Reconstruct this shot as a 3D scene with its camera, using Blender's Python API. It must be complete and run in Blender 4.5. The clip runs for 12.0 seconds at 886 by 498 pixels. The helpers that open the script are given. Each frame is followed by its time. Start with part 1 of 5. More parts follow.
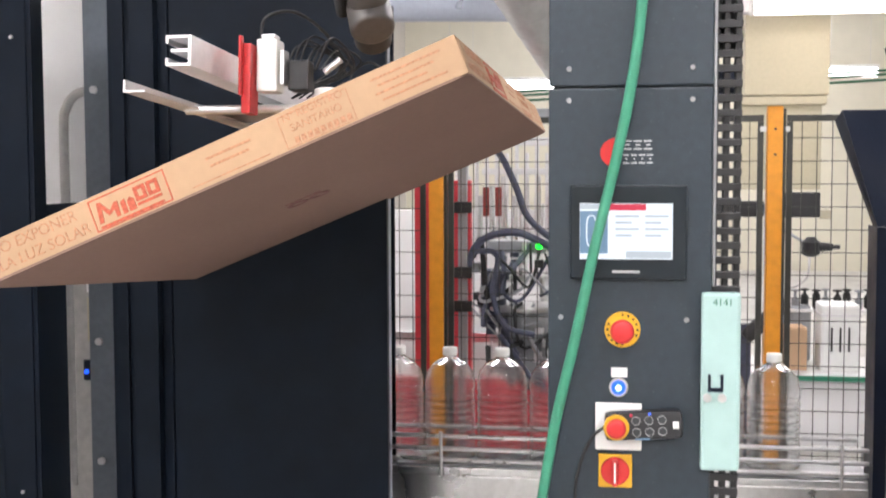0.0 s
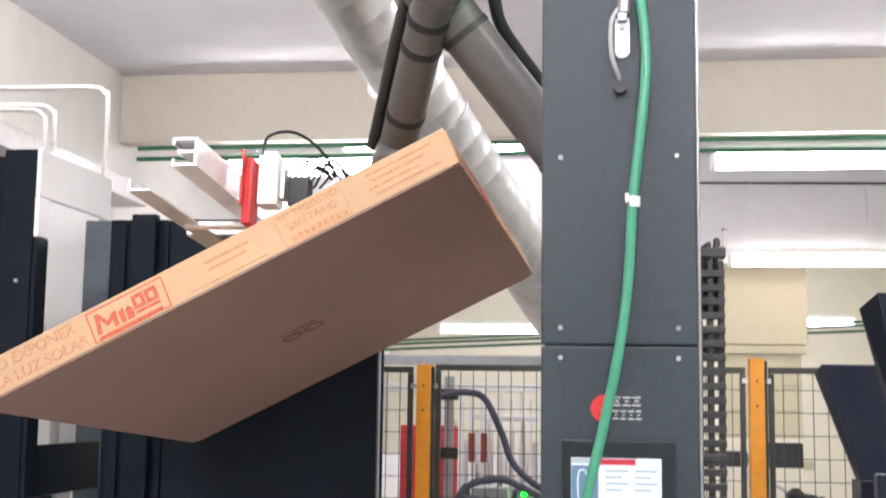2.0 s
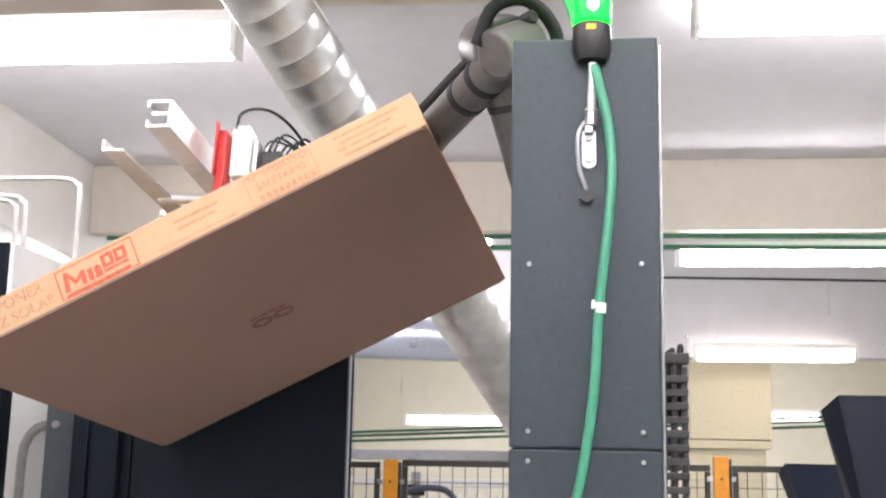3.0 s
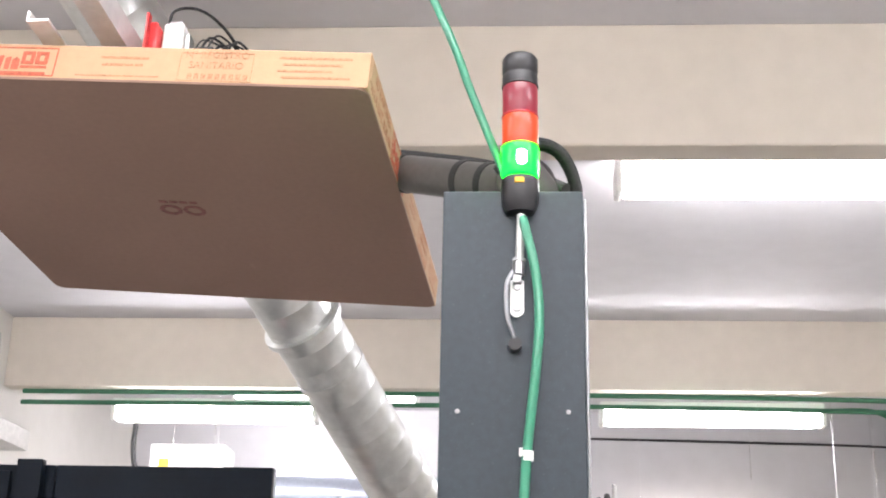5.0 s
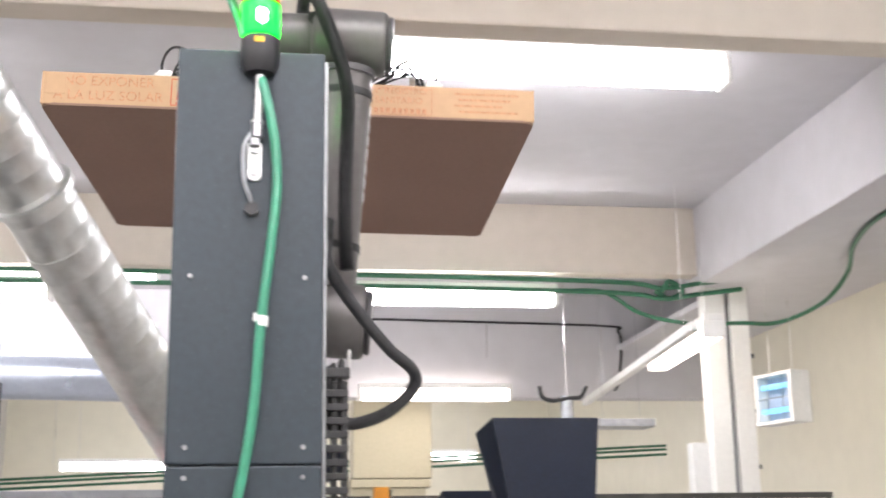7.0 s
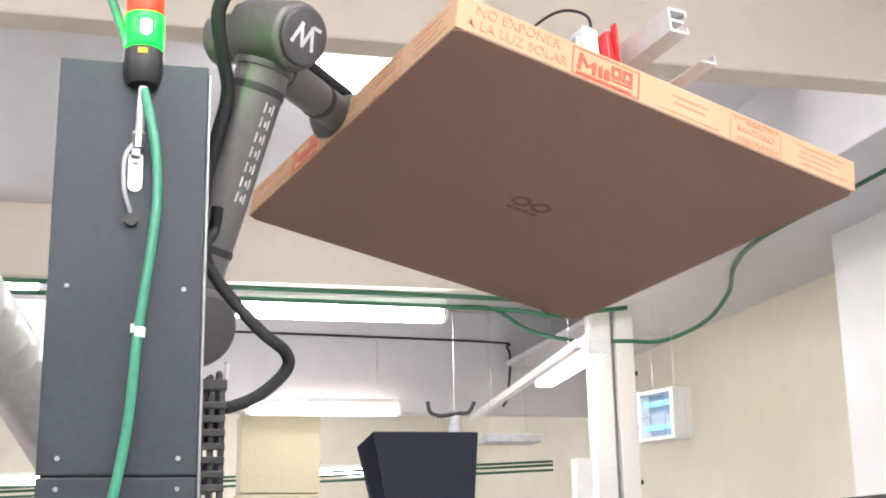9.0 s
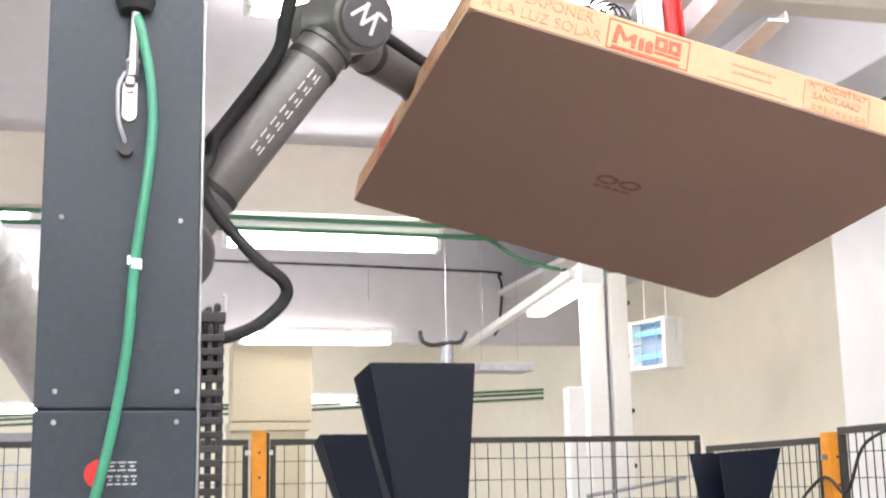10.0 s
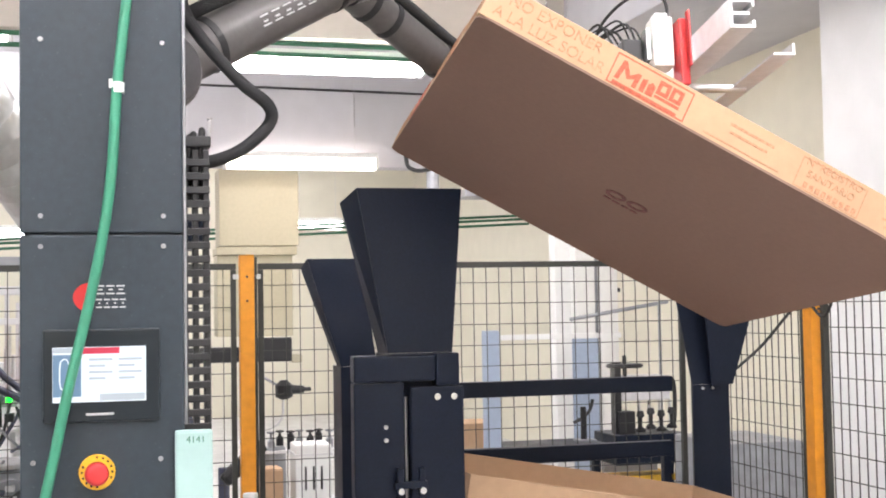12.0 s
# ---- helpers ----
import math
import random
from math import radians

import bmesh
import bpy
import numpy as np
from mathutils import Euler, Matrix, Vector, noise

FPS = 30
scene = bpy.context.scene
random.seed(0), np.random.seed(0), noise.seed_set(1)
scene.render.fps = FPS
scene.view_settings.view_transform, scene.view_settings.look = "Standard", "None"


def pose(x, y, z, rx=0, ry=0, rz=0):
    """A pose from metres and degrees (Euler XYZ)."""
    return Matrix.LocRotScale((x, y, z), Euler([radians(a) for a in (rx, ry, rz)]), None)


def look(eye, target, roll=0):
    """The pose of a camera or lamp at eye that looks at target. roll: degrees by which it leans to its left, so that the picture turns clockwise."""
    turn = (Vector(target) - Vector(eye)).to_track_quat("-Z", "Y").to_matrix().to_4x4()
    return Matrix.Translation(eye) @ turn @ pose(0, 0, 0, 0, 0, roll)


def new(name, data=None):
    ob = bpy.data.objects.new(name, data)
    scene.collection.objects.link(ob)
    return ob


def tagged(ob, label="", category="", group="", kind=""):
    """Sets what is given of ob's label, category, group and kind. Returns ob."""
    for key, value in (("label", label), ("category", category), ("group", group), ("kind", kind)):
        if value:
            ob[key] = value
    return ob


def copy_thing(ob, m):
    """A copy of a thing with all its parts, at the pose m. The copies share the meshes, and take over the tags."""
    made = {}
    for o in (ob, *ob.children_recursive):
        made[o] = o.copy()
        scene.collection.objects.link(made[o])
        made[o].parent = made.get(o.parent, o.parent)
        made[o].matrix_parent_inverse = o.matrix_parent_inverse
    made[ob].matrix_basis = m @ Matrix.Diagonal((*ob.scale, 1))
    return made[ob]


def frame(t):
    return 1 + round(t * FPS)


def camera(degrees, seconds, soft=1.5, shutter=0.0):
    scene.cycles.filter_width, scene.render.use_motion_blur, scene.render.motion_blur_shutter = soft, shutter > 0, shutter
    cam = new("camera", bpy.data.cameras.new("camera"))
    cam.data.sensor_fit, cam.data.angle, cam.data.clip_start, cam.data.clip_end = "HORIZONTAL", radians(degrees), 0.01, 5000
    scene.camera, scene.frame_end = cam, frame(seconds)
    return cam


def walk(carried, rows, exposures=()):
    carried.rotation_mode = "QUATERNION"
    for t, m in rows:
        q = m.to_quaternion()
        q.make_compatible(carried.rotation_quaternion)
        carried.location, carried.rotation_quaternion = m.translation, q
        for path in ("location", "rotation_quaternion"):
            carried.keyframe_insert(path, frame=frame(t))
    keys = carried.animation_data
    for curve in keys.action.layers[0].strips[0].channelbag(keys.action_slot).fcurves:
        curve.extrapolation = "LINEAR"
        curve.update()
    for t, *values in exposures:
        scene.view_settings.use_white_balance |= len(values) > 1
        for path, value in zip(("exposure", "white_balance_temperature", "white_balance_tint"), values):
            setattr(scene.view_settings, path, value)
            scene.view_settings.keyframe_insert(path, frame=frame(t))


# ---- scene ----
# ------------------------------------------------------------------ camera
cam = camera(39.23, 12.0, soft=1.9, shutter=0.5)
walk(cam, [
    (0, look((0.019, -2.167, 1.611), (-0.295, -0.196, 1.475), -0.2)),
    (0.5, look((0.02, -2.172, 1.611), (-0.299, -0.198, 1.554), -0.1)),
    (1, look((0.018, -2.193, 1.615), (-0.297, -0.219, 1.65), 0.0)),
    (1.5, look((0.01, -2.226, 1.623), (-0.293, -0.254, 1.764), 0.5)),
    (2, look((0.006, -2.257, 1.632), (-0.279, -0.294, 1.881), 0.8)),
    (2.5, look((0.008, -2.315, 1.631), (-0.26, -0.361, 1.965), 1.0)),
    (3, look((0.006, -2.313, 1.652), (-0.226, -0.365, 2.043), 1.2)),
    (3.2, look((0.005, -2.314, 1.649), (-0.206, -0.37, 2.066), 1.2)),
    (4.8, look((-0.002, -2.326, 1.623), (-0.129, -0.428, 2.242), 1.2)),
    (5, look((-0.003, -2.327, 1.62), (-0.113, -0.437, 2.263), 1.2)),
    (5.5, look((-0.004, -2.346, 1.63), (-0.08, -0.452, 2.266), 0.8)),
    (6, look((0.007, -2.325, 1.654), (0.004, -0.407, 2.222), 0.2)),
    (6.5, look((0.012, -2.303, 1.625), (0.155, -0.376, 2.141), -0.3)),
    (7, look((0.017, -2.281, 1.596), (0.312, -0.358, 2.061), -0.9)),
    (7.5, look((0.024, -2.236, 1.585), (0.446, -0.336, 2.046), -1.1)),
    (7.7, look((0.026, -2.246, 1.585), (0.478, -0.354, 2.049), -1.1)),
    (9.3, look((0.04, -2.327, 1.587), (0.501, -0.443, 2.074), -1.1)),
    (9.5, look((0.026, -2.279, 1.587), (0.504, -0.392, 2.045), -1.5)),
    (10, look((0.026, -2.287, 1.599), (0.506, -0.382, 1.973), -1.1)),
    (10.5, look((0.03, -2.279, 1.602), (0.524, -0.362, 1.887), -1.0)),
    (11, look((0.031, -2.273, 1.605), (0.539, -0.349, 1.799), -0.9)),
    (11.5, look((0.028, -2.283, 1.605), (0.537, -0.352, 1.709), -1.0)),
    (12, look((0.027, -2.28, 1.599), (0.532, -0.348, 1.695), -1.0)),
], exposures=[(0, 0.06), (2.5, 0.0), (7, 0.0), (9.3, 0.13), (12, 0.12)])

# ------------------------------------------------------------------ world
world = bpy.data.worlds.new("hall_air")
scene.world = world
world.use_nodes = True
world.node_tree.nodes["Background"].inputs[0].default_value = (0.9, 0.93, 1.0, 1)
world.node_tree.nodes["Background"].inputs[1].default_value = 0.25
TUBE_LIGHT = 45.0


# ------------------------------------------------------------------ materials
def material(name, color, rough=0.5, metal=0.0, spread=0.12, scale=30.0, bump=0.0, bump_scale=200.0, stain=0.0,
             stain_color=(0.2, 0.17, 0.13), stain_scale=3.0, coat=0.0, spec=0.5, stain_from=0.45, stain_to=0.8):
    m = bpy.data.materials.new(name)
    m.use_nodes = True
    nt = m.node_tree
    b = nt.nodes["Principled BSDF"]
    co = nt.nodes.new("ShaderNodeTexCoord")
    n1 = nt.nodes.new("ShaderNodeTexNoise")
    n1.inputs["Scale"].default_value = scale
    n1.inputs["Detail"].default_value = 6
    nt.links.new(co.outputs["Object"], n1.inputs["Vector"])
    ramp = nt.nodes.new("ShaderNodeMapRange")
    ramp.inputs[1].default_value, ramp.inputs[2].default_value = 0.3, 0.7
    ramp.inputs[3].default_value, ramp.inputs[4].default_value = 1 - spread, 1 + spread
    nt.links.new(n1.outputs[0], ramp.inputs[0])
    mul = nt.nodes.new("ShaderNodeMix")
    mul.data_type, mul.blend_type = "RGBA", "MULTIPLY"
    mul.inputs["Factor"].default_value = 1.0
    mul.inputs["A"].default_value = (*color, 1)
    comb = nt.nodes.new("ShaderNodeCombineColor")
    for i in range(3):
        nt.links.new(ramp.outputs[0], comb.inputs[i])
    nt.links.new(comb.outputs[0], mul.inputs["B"])
    out = mul.outputs["Result"]
    n2 = nt.nodes.new("ShaderNodeTexNoise")
    n2.inputs["Scale"].default_value = stain_scale
    n2.inputs["Detail"].default_value = 8
    nt.links.new(co.outputs["Object"], n2.inputs["Vector"])
    if stain:
        r2 = nt.nodes.new("ShaderNodeMapRange")
        r2.inputs[1].default_value, r2.inputs[2].default_value = stain_from, stain_to
        r2.inputs[3].default_value, r2.inputs[4].default_value = 0.0, stain
        nt.links.new(n2.outputs[0], r2.inputs[0])
        mx = nt.nodes.new("ShaderNodeMix")
        mx.data_type = "RGBA"
        nt.links.new(r2.outputs[0], mx.inputs["Factor"])
        nt.links.new(out, mx.inputs["A"])
        mx.inputs["B"].default_value = (*stain_color, 1)
        out = mx.outputs["Result"]
    nt.links.new(out, b.inputs["Base Color"])
    r3 = nt.nodes.new("ShaderNodeMapRange")
    r3.inputs[1].default_value, r3.inputs[2].default_value = 0.3, 0.7
    r3.inputs[3].default_value, r3.inputs[4].default_value = max(rough - 0.08, 0.02), min(rough + 0.08, 1)
    nt.links.new(n2.outputs[0], r3.inputs[0])
    nt.links.new(r3.outputs[0], b.inputs["Roughness"])
    b.inputs["Metallic"].default_value = metal
    b.inputs["Coat Weight"].default_value = coat
    b.inputs["Specular IOR Level"].default_value = spec
    if bump:
        n3 = nt.nodes.new("ShaderNodeTexNoise")
        n3.inputs["Scale"].default_value = bump_scale
        n3.inputs["Detail"].default_value = 4
        nt.links.new(co.outputs["Object"], n3.inputs["Vector"])
        bp = nt.nodes.new("ShaderNodeBump")
        bp.inputs["Strength"].default_value = bump
        bp.inputs["Distance"].default_value = 0.002
        nt.links.new(n3.outputs[0], bp.inputs["Height"])
        nt.links.new(bp.outputs[0], b.inputs["Normal"])
    return m


def glowing(name, color, strength):
    m = bpy.data.materials.new(name)
    m.use_nodes = True
    b = m.node_tree.nodes["Principled BSDF"]
    b.inputs["Base Color"].default_value = (color[0] * 0.12, color[1] * 0.12, color[2] * 0.12, 1)
    b.inputs["Emission Color"].default_value = (*color, 1)
    b.inputs["Emission Strength"].default_value = strength
    b.inputs["Roughness"].default_value = 0.3
    return m


def clear(name, color, rough=0.05, ior=1.3):
    m = bpy.data.materials.new(name)
    m.use_nodes = True
    b = m.node_tree.nodes["Principled BSDF"]
    b.inputs["Base Color"].default_value = (*color, 1)
    b.inputs["Transmission Weight"].default_value = 1.0
    b.inputs["Roughness"].default_value = rough
    b.inputs["IOR"].default_value = ior
    return m


M_COL = material("column_paint", (0.021, 0.031, 0.041), 0.42, spread=0.12, scale=60, bump=0.2, bump_scale=420, stain=0.45, stain_color=(0.10, 0.12, 0.125), stain_scale=150, stain_from=0.63, stain_to=0.76, spec=0.4)
M_COLSIDE = material("column_side_metal", (0.30, 0.31, 0.32), 0.4, 0.8)
M_BLACK = material("black_powder_coat", (0.0045, 0.0082, 0.0195), 0.40, spread=0.2, scale=120, bump=0.15, bump_scale=500, stain=0.15, stain_color=(0.014, 0.018, 0.026), stain_scale=6, spec=0.2)
M_MACHINE = material("machine_panel_paint", (0.0036, 0.0068, 0.0130), 0.42, spread=0.2, scale=8, stain=0.2, stain_color=(0.006, 0.010, 0.016), stain_scale=2, spec=0.12)
M_MACHPOST = material("machine_post_paint", (0.135, 0.155, 0.180), 0.45, spread=0.08, scale=40, spec=0.3)
M_RUBBER = material("black_rubber", (0.012, 0.012, 0.013), 0.55, spread=0.3, scale=90)
M_PLASTIC = material("black_plastic", (0.014, 0.014, 0.016), 0.4)
M_ARM = material("arm_grey_shell", (0.105, 0.098, 0.095), 0.42, metal=0.25, spread=0.08, scale=60)
M_ARMDARK = material("arm_dark_joint", (0.06, 0.058, 0.06), 0.45, metal=0.2, spread=0.1, scale=60)
M_CARD = material("corrugated_cardboard", (0.455, 0.305, 0.190), 0.85, spread=0.04, scale=40, bump=0.12, bump_scale=90, stain=0.2, stain_color=(0.37, 0.235, 0.137), stain_scale=5, spec=0.2)
# Cardboard for the underside, darkened to carry the shade under the carton.
M_CARDSHADE = material("shaded_cardboard_underside", (0.226, 0.145, 0.114), 0.9, spread=0.03, scale=60, bump=0.08, bump_scale=160, stain=0.2, stain_color=(0.185, 0.120, 0.10), stain_scale=1.6, spec=0.15)
M_INK = material("red_print_ink", (0.44, 0.095, 0.05), 0.8, spread=0.3, scale=120)
M_INKPALE = material("faded_print_ink", (0.42, 0.215, 0.122), 0.85, spread=0.3, scale=160)
M_STAIN = material("dark_print_mark", (0.15, 0.06, 0.05), 0.9, spread=0.4, scale=70)
M_CEIL = material("ceiling_paint", (0.575, 0.565, 0.59), 0.8, spread=0.03, scale=6, stain=0.2, stain_color=(0.56, 0.54, 0.55), stain_scale=1.2)
M_BEAM = material("beam_cream_paint", (0.565, 0.512, 0.445), 0.7, spread=0.03, scale=10, stain=0.25, stain_color=(0.52, 0.465, 0.41), stain_scale=1.5)
M_WALL = material("wall_cream_panel", (0.73, 0.695, 0.58), 0.6, spread=0.03, scale=5, stain=0.15, stain_color=(0.63, 0.6, 0.48), stain_scale=1)
M_WALLGREY = material("wall_pale_grey_paint", (0.60, 0.58, 0.55), 0.6, spread=0.03, scale=5, stain=0.15, stain_color=(0.53, 0.5, 0.46), stain_scale=1)
M_WHITEWALL = material("white_panel", (0.80, 0.80, 0.80), 0.4, spread=0.03, scale=5)
# Floor is out of view; its paleness is raised to bounce light upward.
M_FLOOR = material("pale_resin_bounce_floor", (0.60, 0.59, 0.57), 0.45, spread=0.1, scale=4, stain=0.3, stain_color=(0.36, 0.35, 0.34))
M_ZINC = material("galvanised_duct", (0.60, 0.61, 0.60), 0.40, 0.90, spread=0.08, scale=22, bump=0.022, bump_scale=18)
M_STEEL = material("stainless_steel", (0.62, 0.62, 0.62), 0.3, 1.0, spread=0.08, scale=40)
M_BOLT = material("zinc_bolt", (0.36, 0.36, 0.37), 0.4, 0.9, spread=0.2, scale=300)
M_ALU = material("aluminium_profile", (0.70, 0.69, 0.70), 0.4, 0.6, spread=0.06, scale=40)
M_BRACKET = material("brushed_bracket_metal", (0.52, 0.53, 0.52), 0.38, 0.5, spread=0.15, scale=150)
M_ORANGE = material("orange_post_paint", (0.78, 0.31, 0.02), 0.45, spread=0.08, scale=30, stain=0.15, stain_color=(0.5, 0.2, 0.03), stain_scale=6)
M_WIRE = material("fence_wire_paint", (0.035, 0.035, 0.03), 0.5)
M_GREEN = material("green_hose", (0.032, 0.215, 0.128), 0.42, spread=0.1, scale=40, coat=0.2)
M_DKGREEN = material("green_conduit", (0.022, 0.12, 0.06), 0.5)
M_RED = material("red_plastic", (0.50, 0.022, 0.024), 0.35, spread=0.05)
M_YELLOW = material("yellow_plastic", (0.66, 0.38, 0.02), 0.45)
M_WHITE = material("white_plastic", (0.78, 0.78, 0.76), 0.45, spread=0.03)
M_MINT = material("mint_plate", (0.33, 0.48, 0.455), 0.55, spread=0.04, stain=0.1, stain_color=(0.34, 0.45, 0.43), stain_scale=10)
M_PIPE = material("white_conduit", (0.40, 0.39, 0.375), 0.4)
M_BEIGE = material("beige_cabinet", (0.47, 0.43, 0.31), 0.55, spread=0.04)
M_BLUEGREY = material("bluegrey_duct", (0.33, 0.36, 0.42), 0.35, 0.6, spread=0.05)
M_PALEBLUE = material("pale_blue_sleeve", (0.36, 0.43, 0.55), 0.55, spread=0.05)
M_GREYMET = material("grey_machine_metal", (0.30, 0.31, 0.33), 0.4, 0.4, spread=0.15, scale=15)
M_NAVY = material("navy_hose", (0.055, 0.062, 0.10), 0.5)
M_PANEL = material("hmi_bezel", (0.010, 0.015, 0.020), 0.3, spread=0.05, spec=0.3)
M_ETCH = material("pale_print", (0.50, 0.50, 0.50), 0.5, spread=0.1)
M_TUBE = glowing("fluorescent_diffuser", (1.0, 0.97, 1.0), TUBE_LIGHT)
M_TUBELOW = glowing("slim_lamp_diffuser", (0.99, 0.97, 1.0), 22.0)
M_TUBEDIM = glowing("aged_warm_diffuser", (1.0, 0.88, 0.80), 12.0)
M_GREENLIT = glowing("lit_green_lens", (0.0, 1.0, 0.006), 26.0)
M_GREENCORE = glowing("lit_green_core", (0.8, 1.0, 0.88), 30.0)
M_REDLENS = glowing("red_lens", (0.42, 0.03, 0.06), 0.75)
M_ORLENS = glowing("orange_lens", (0.9, 0.10, 0.02), 0.9)
M_SCREEN = glowing("screen_white", (0.86, 0.93, 1.0), 0.96)
M_SCREENBLUE = glowing("screen_blue", (0.22, 0.38, 0.58), 0.6)
M_SCREENRED = glowing("screen_red", (0.8, 0.04, 0.10), 0.7)
M_SCREENGREY = glowing("screen_grey", (0.70, 0.78, 0.86), 0.6)
M_BLUELED = glowing("blue_led", (0.01, 0.09, 1.0), 2.2)
M_BLUECORE = glowing("blue_led_core", (0.6, 0.8, 1.0), 2.0)
# Guard red, made brighter and pinker to carry the strong light on it.
M_GUARD = material("lit_red_guard_paint", (0.60, 0.045, 0.06), 0.4, spread=0.08, scale=20)
M_DULLRED = material("worn_red_rubber", (0.22, 0.035, 0.03), 0.6, spread=0.2, scale=60)
M_KEY = material("dark_key_cap", (0.03, 0.032, 0.036), 0.4)
M_BUG = glowing("blue_tube", (0.25, 0.7, 1.0), 1.6)
M_PET = clear("clear_pet", (0.97, 0.98, 0.98), 0.10, 1.36)


# ------------------------------------------------------------------ mesh helpers
def done(name, bm, mat, parent=None, smooth=False):
    me = bpy.data.meshes.new(name)
    bmesh.ops.recalc_face_normals(bm, faces=bm.faces[:])
    if smooth:
        for f in bm.faces:
            f.smooth = True
        for e in bm.edges:
            if len(e.link_faces) == 2 and e.calc_face_angle(0) > 0.6:
                e.smooth = False
    bm.to_mesh(me)
    bm.free()
    me.materials.append(mat)
    ob = new(name, me)
    if parent is not None:
        ob.parent = parent
    return ob


def part(name, bm, mat, parent, label="", smooth=False):
    ob = done(name, bm, mat, parent, smooth)
    return tagged(ob, label) if label else ob


def thing(name, label, category, group="", at=(0, 0, 0), kind=""):
    ob = new(name)
    ob.location = at
    return tagged(ob, label, category, group, kind)


def setting(name, bm, mat, label="", category="", smooth=False):
    return tagged(done(name, bm, mat, None, smooth), label, category, kind="structure")


def box(x0, x1, y0, y1, z0, z1, bevel=0.0, bm=None, m=None):
    bm = bm or bmesh.new()
    r = bmesh.ops.create_cube(bm, size=1.0)
    vs = r["verts"]
    bmesh.ops.scale(bm, vec=(x1 - x0, y1 - y0, z1 - z0), verts=vs)
    bmesh.ops.translate(bm, vec=((x0 + x1) / 2, (y0 + y1) / 2, (z0 + z1) / 2), verts=vs)
    if bevel:
        es = list({e for v in vs for e in v.link_edges})
        g = bmesh.ops.bevel(bm, geom=es, offset=bevel, segments=2, affect="EDGES", profile=0.6)
        vs = list({v for f in g["faces"] for v in f.verts} | {v for v in vs if v.is_valid})
    if m is not None:
        bmesh.ops.transform(bm, matrix=m, verts=[v for v in vs if v.is_valid])
    return bm


def cyl(p0, p1, r, n=20, r2=None, bm=None, bevel=0.0):
    bm = bm or bmesh.new()
    p0, p1 = Vector(p0), Vector(p1)
    d = p1 - p0
    m = Matrix.Translation((p0 + p1) / 2) @ d.to_track_quat("Z", "Y").to_matrix().to_4x4()
    g = bmesh.ops.create_cone(bm, cap_ends=True, segments=n, radius1=r, radius2=r if r2 is None else r2, depth=d.length, matrix=m)
    if bevel:
        es = [e for e in {e for v in g["verts"] for e in v.link_edges} if any(len(f.verts) > 4 for f in e.link_faces)]
        bmesh.ops.bevel(bm, geom=es, offset=bevel, segments=3, affect="EDGES", profile=0.5)
    return bm


def lathe(profile, n=24, bm=None, at=(0, 0, 0), caps=True):
    bm = bm or bmesh.new()
    rings = []
    for r, z in profile:
        rings.append([bm.verts.new((at[0] + r * math.cos(2 * math.pi * i / n), at[1] + r * math.sin(2 * math.pi * i / n), at[2] + z)) for i in range(n)])
    for a, b in zip(rings, rings[1:]):
        for i in range(n):
            bm.faces.new((a[i], a[(i + 1) % n], b[(i + 1) % n], b[i]))
    if caps:
        bm.faces.new(rings[0][::-1])
        bm.faces.new(rings[-1])
    return bm


def spline(pts, steps=8):
    pts = [Vector(p) for p in pts]
    q = [pts[0] * 2 - pts[1]] + pts + [pts[-1] * 2 - pts[-2]]
    out = []
    for i in range(1, len(q) - 2):
        a, b, c, d = q[i - 1:i + 3]
        for k in range(steps):
            u = k / steps
            out.append(0.5 * ((2 * b) + (c - a) * u + (2 * a - 5 * b + 4 * c - d) * u * u + (3 * b - a - 3 * c + d) * u ** 3))
    out.append(pts[-1])
    return out


def tube(pts, r, n=10, steps=8, bm=None, ribs=False):
    bm = bm or bmesh.new()
    path = spline(pts, steps) if steps else [Vector(p) for p in pts]
    prev, rings, up = None, [], Vector((0.3, 0.2, 1)).normalized()
    for i, p in enumerate(path):
        d = (path[min(i + 1, len(path) - 1)] - path[max(i - 1, 0)]).normalized()
        up = (up - d * up.dot(d))
        up = up.normalized() if up.length > 1e-4 else d.orthogonal().normalized()
        s = d.cross(up)
        rr = r * (1.0 if not ribs or i % 2 else 0.91)
        rings.append([bm.verts.new(p + (up * math.cos(2 * math.pi * k / n) + s * math.sin(2 * math.pi * k / n)) * rr) for k in range(n)])
    for a, b in zip(rings, rings[1:]):
        for k in range(n):
            bm.faces.new((a[k], a[(k + 1) % n], b[(k + 1) % n], b[k]))
    bm.faces.new(rings[0][::-1])
    bm.faces.new(rings[-1])
    return bm


def prism(poly, y0, y1, bm=None):
    """A polygon in x and z, drawn out from y0 to y1."""
    bm = bm or bmesh.new()
    a = [bm.verts.new((x, y0, z)) for x, z in poly]
    b = [bm.verts.new((x, y1, z)) for x, z in poly]
    bm.faces.new(a)
    bm.faces.new(b[::-1])
    n = len(poly)
    for i in range(n):
        bm.faces.new((a[i], b[i], b[(i + 1) % n], a[(i + 1) % n]))
    return bm


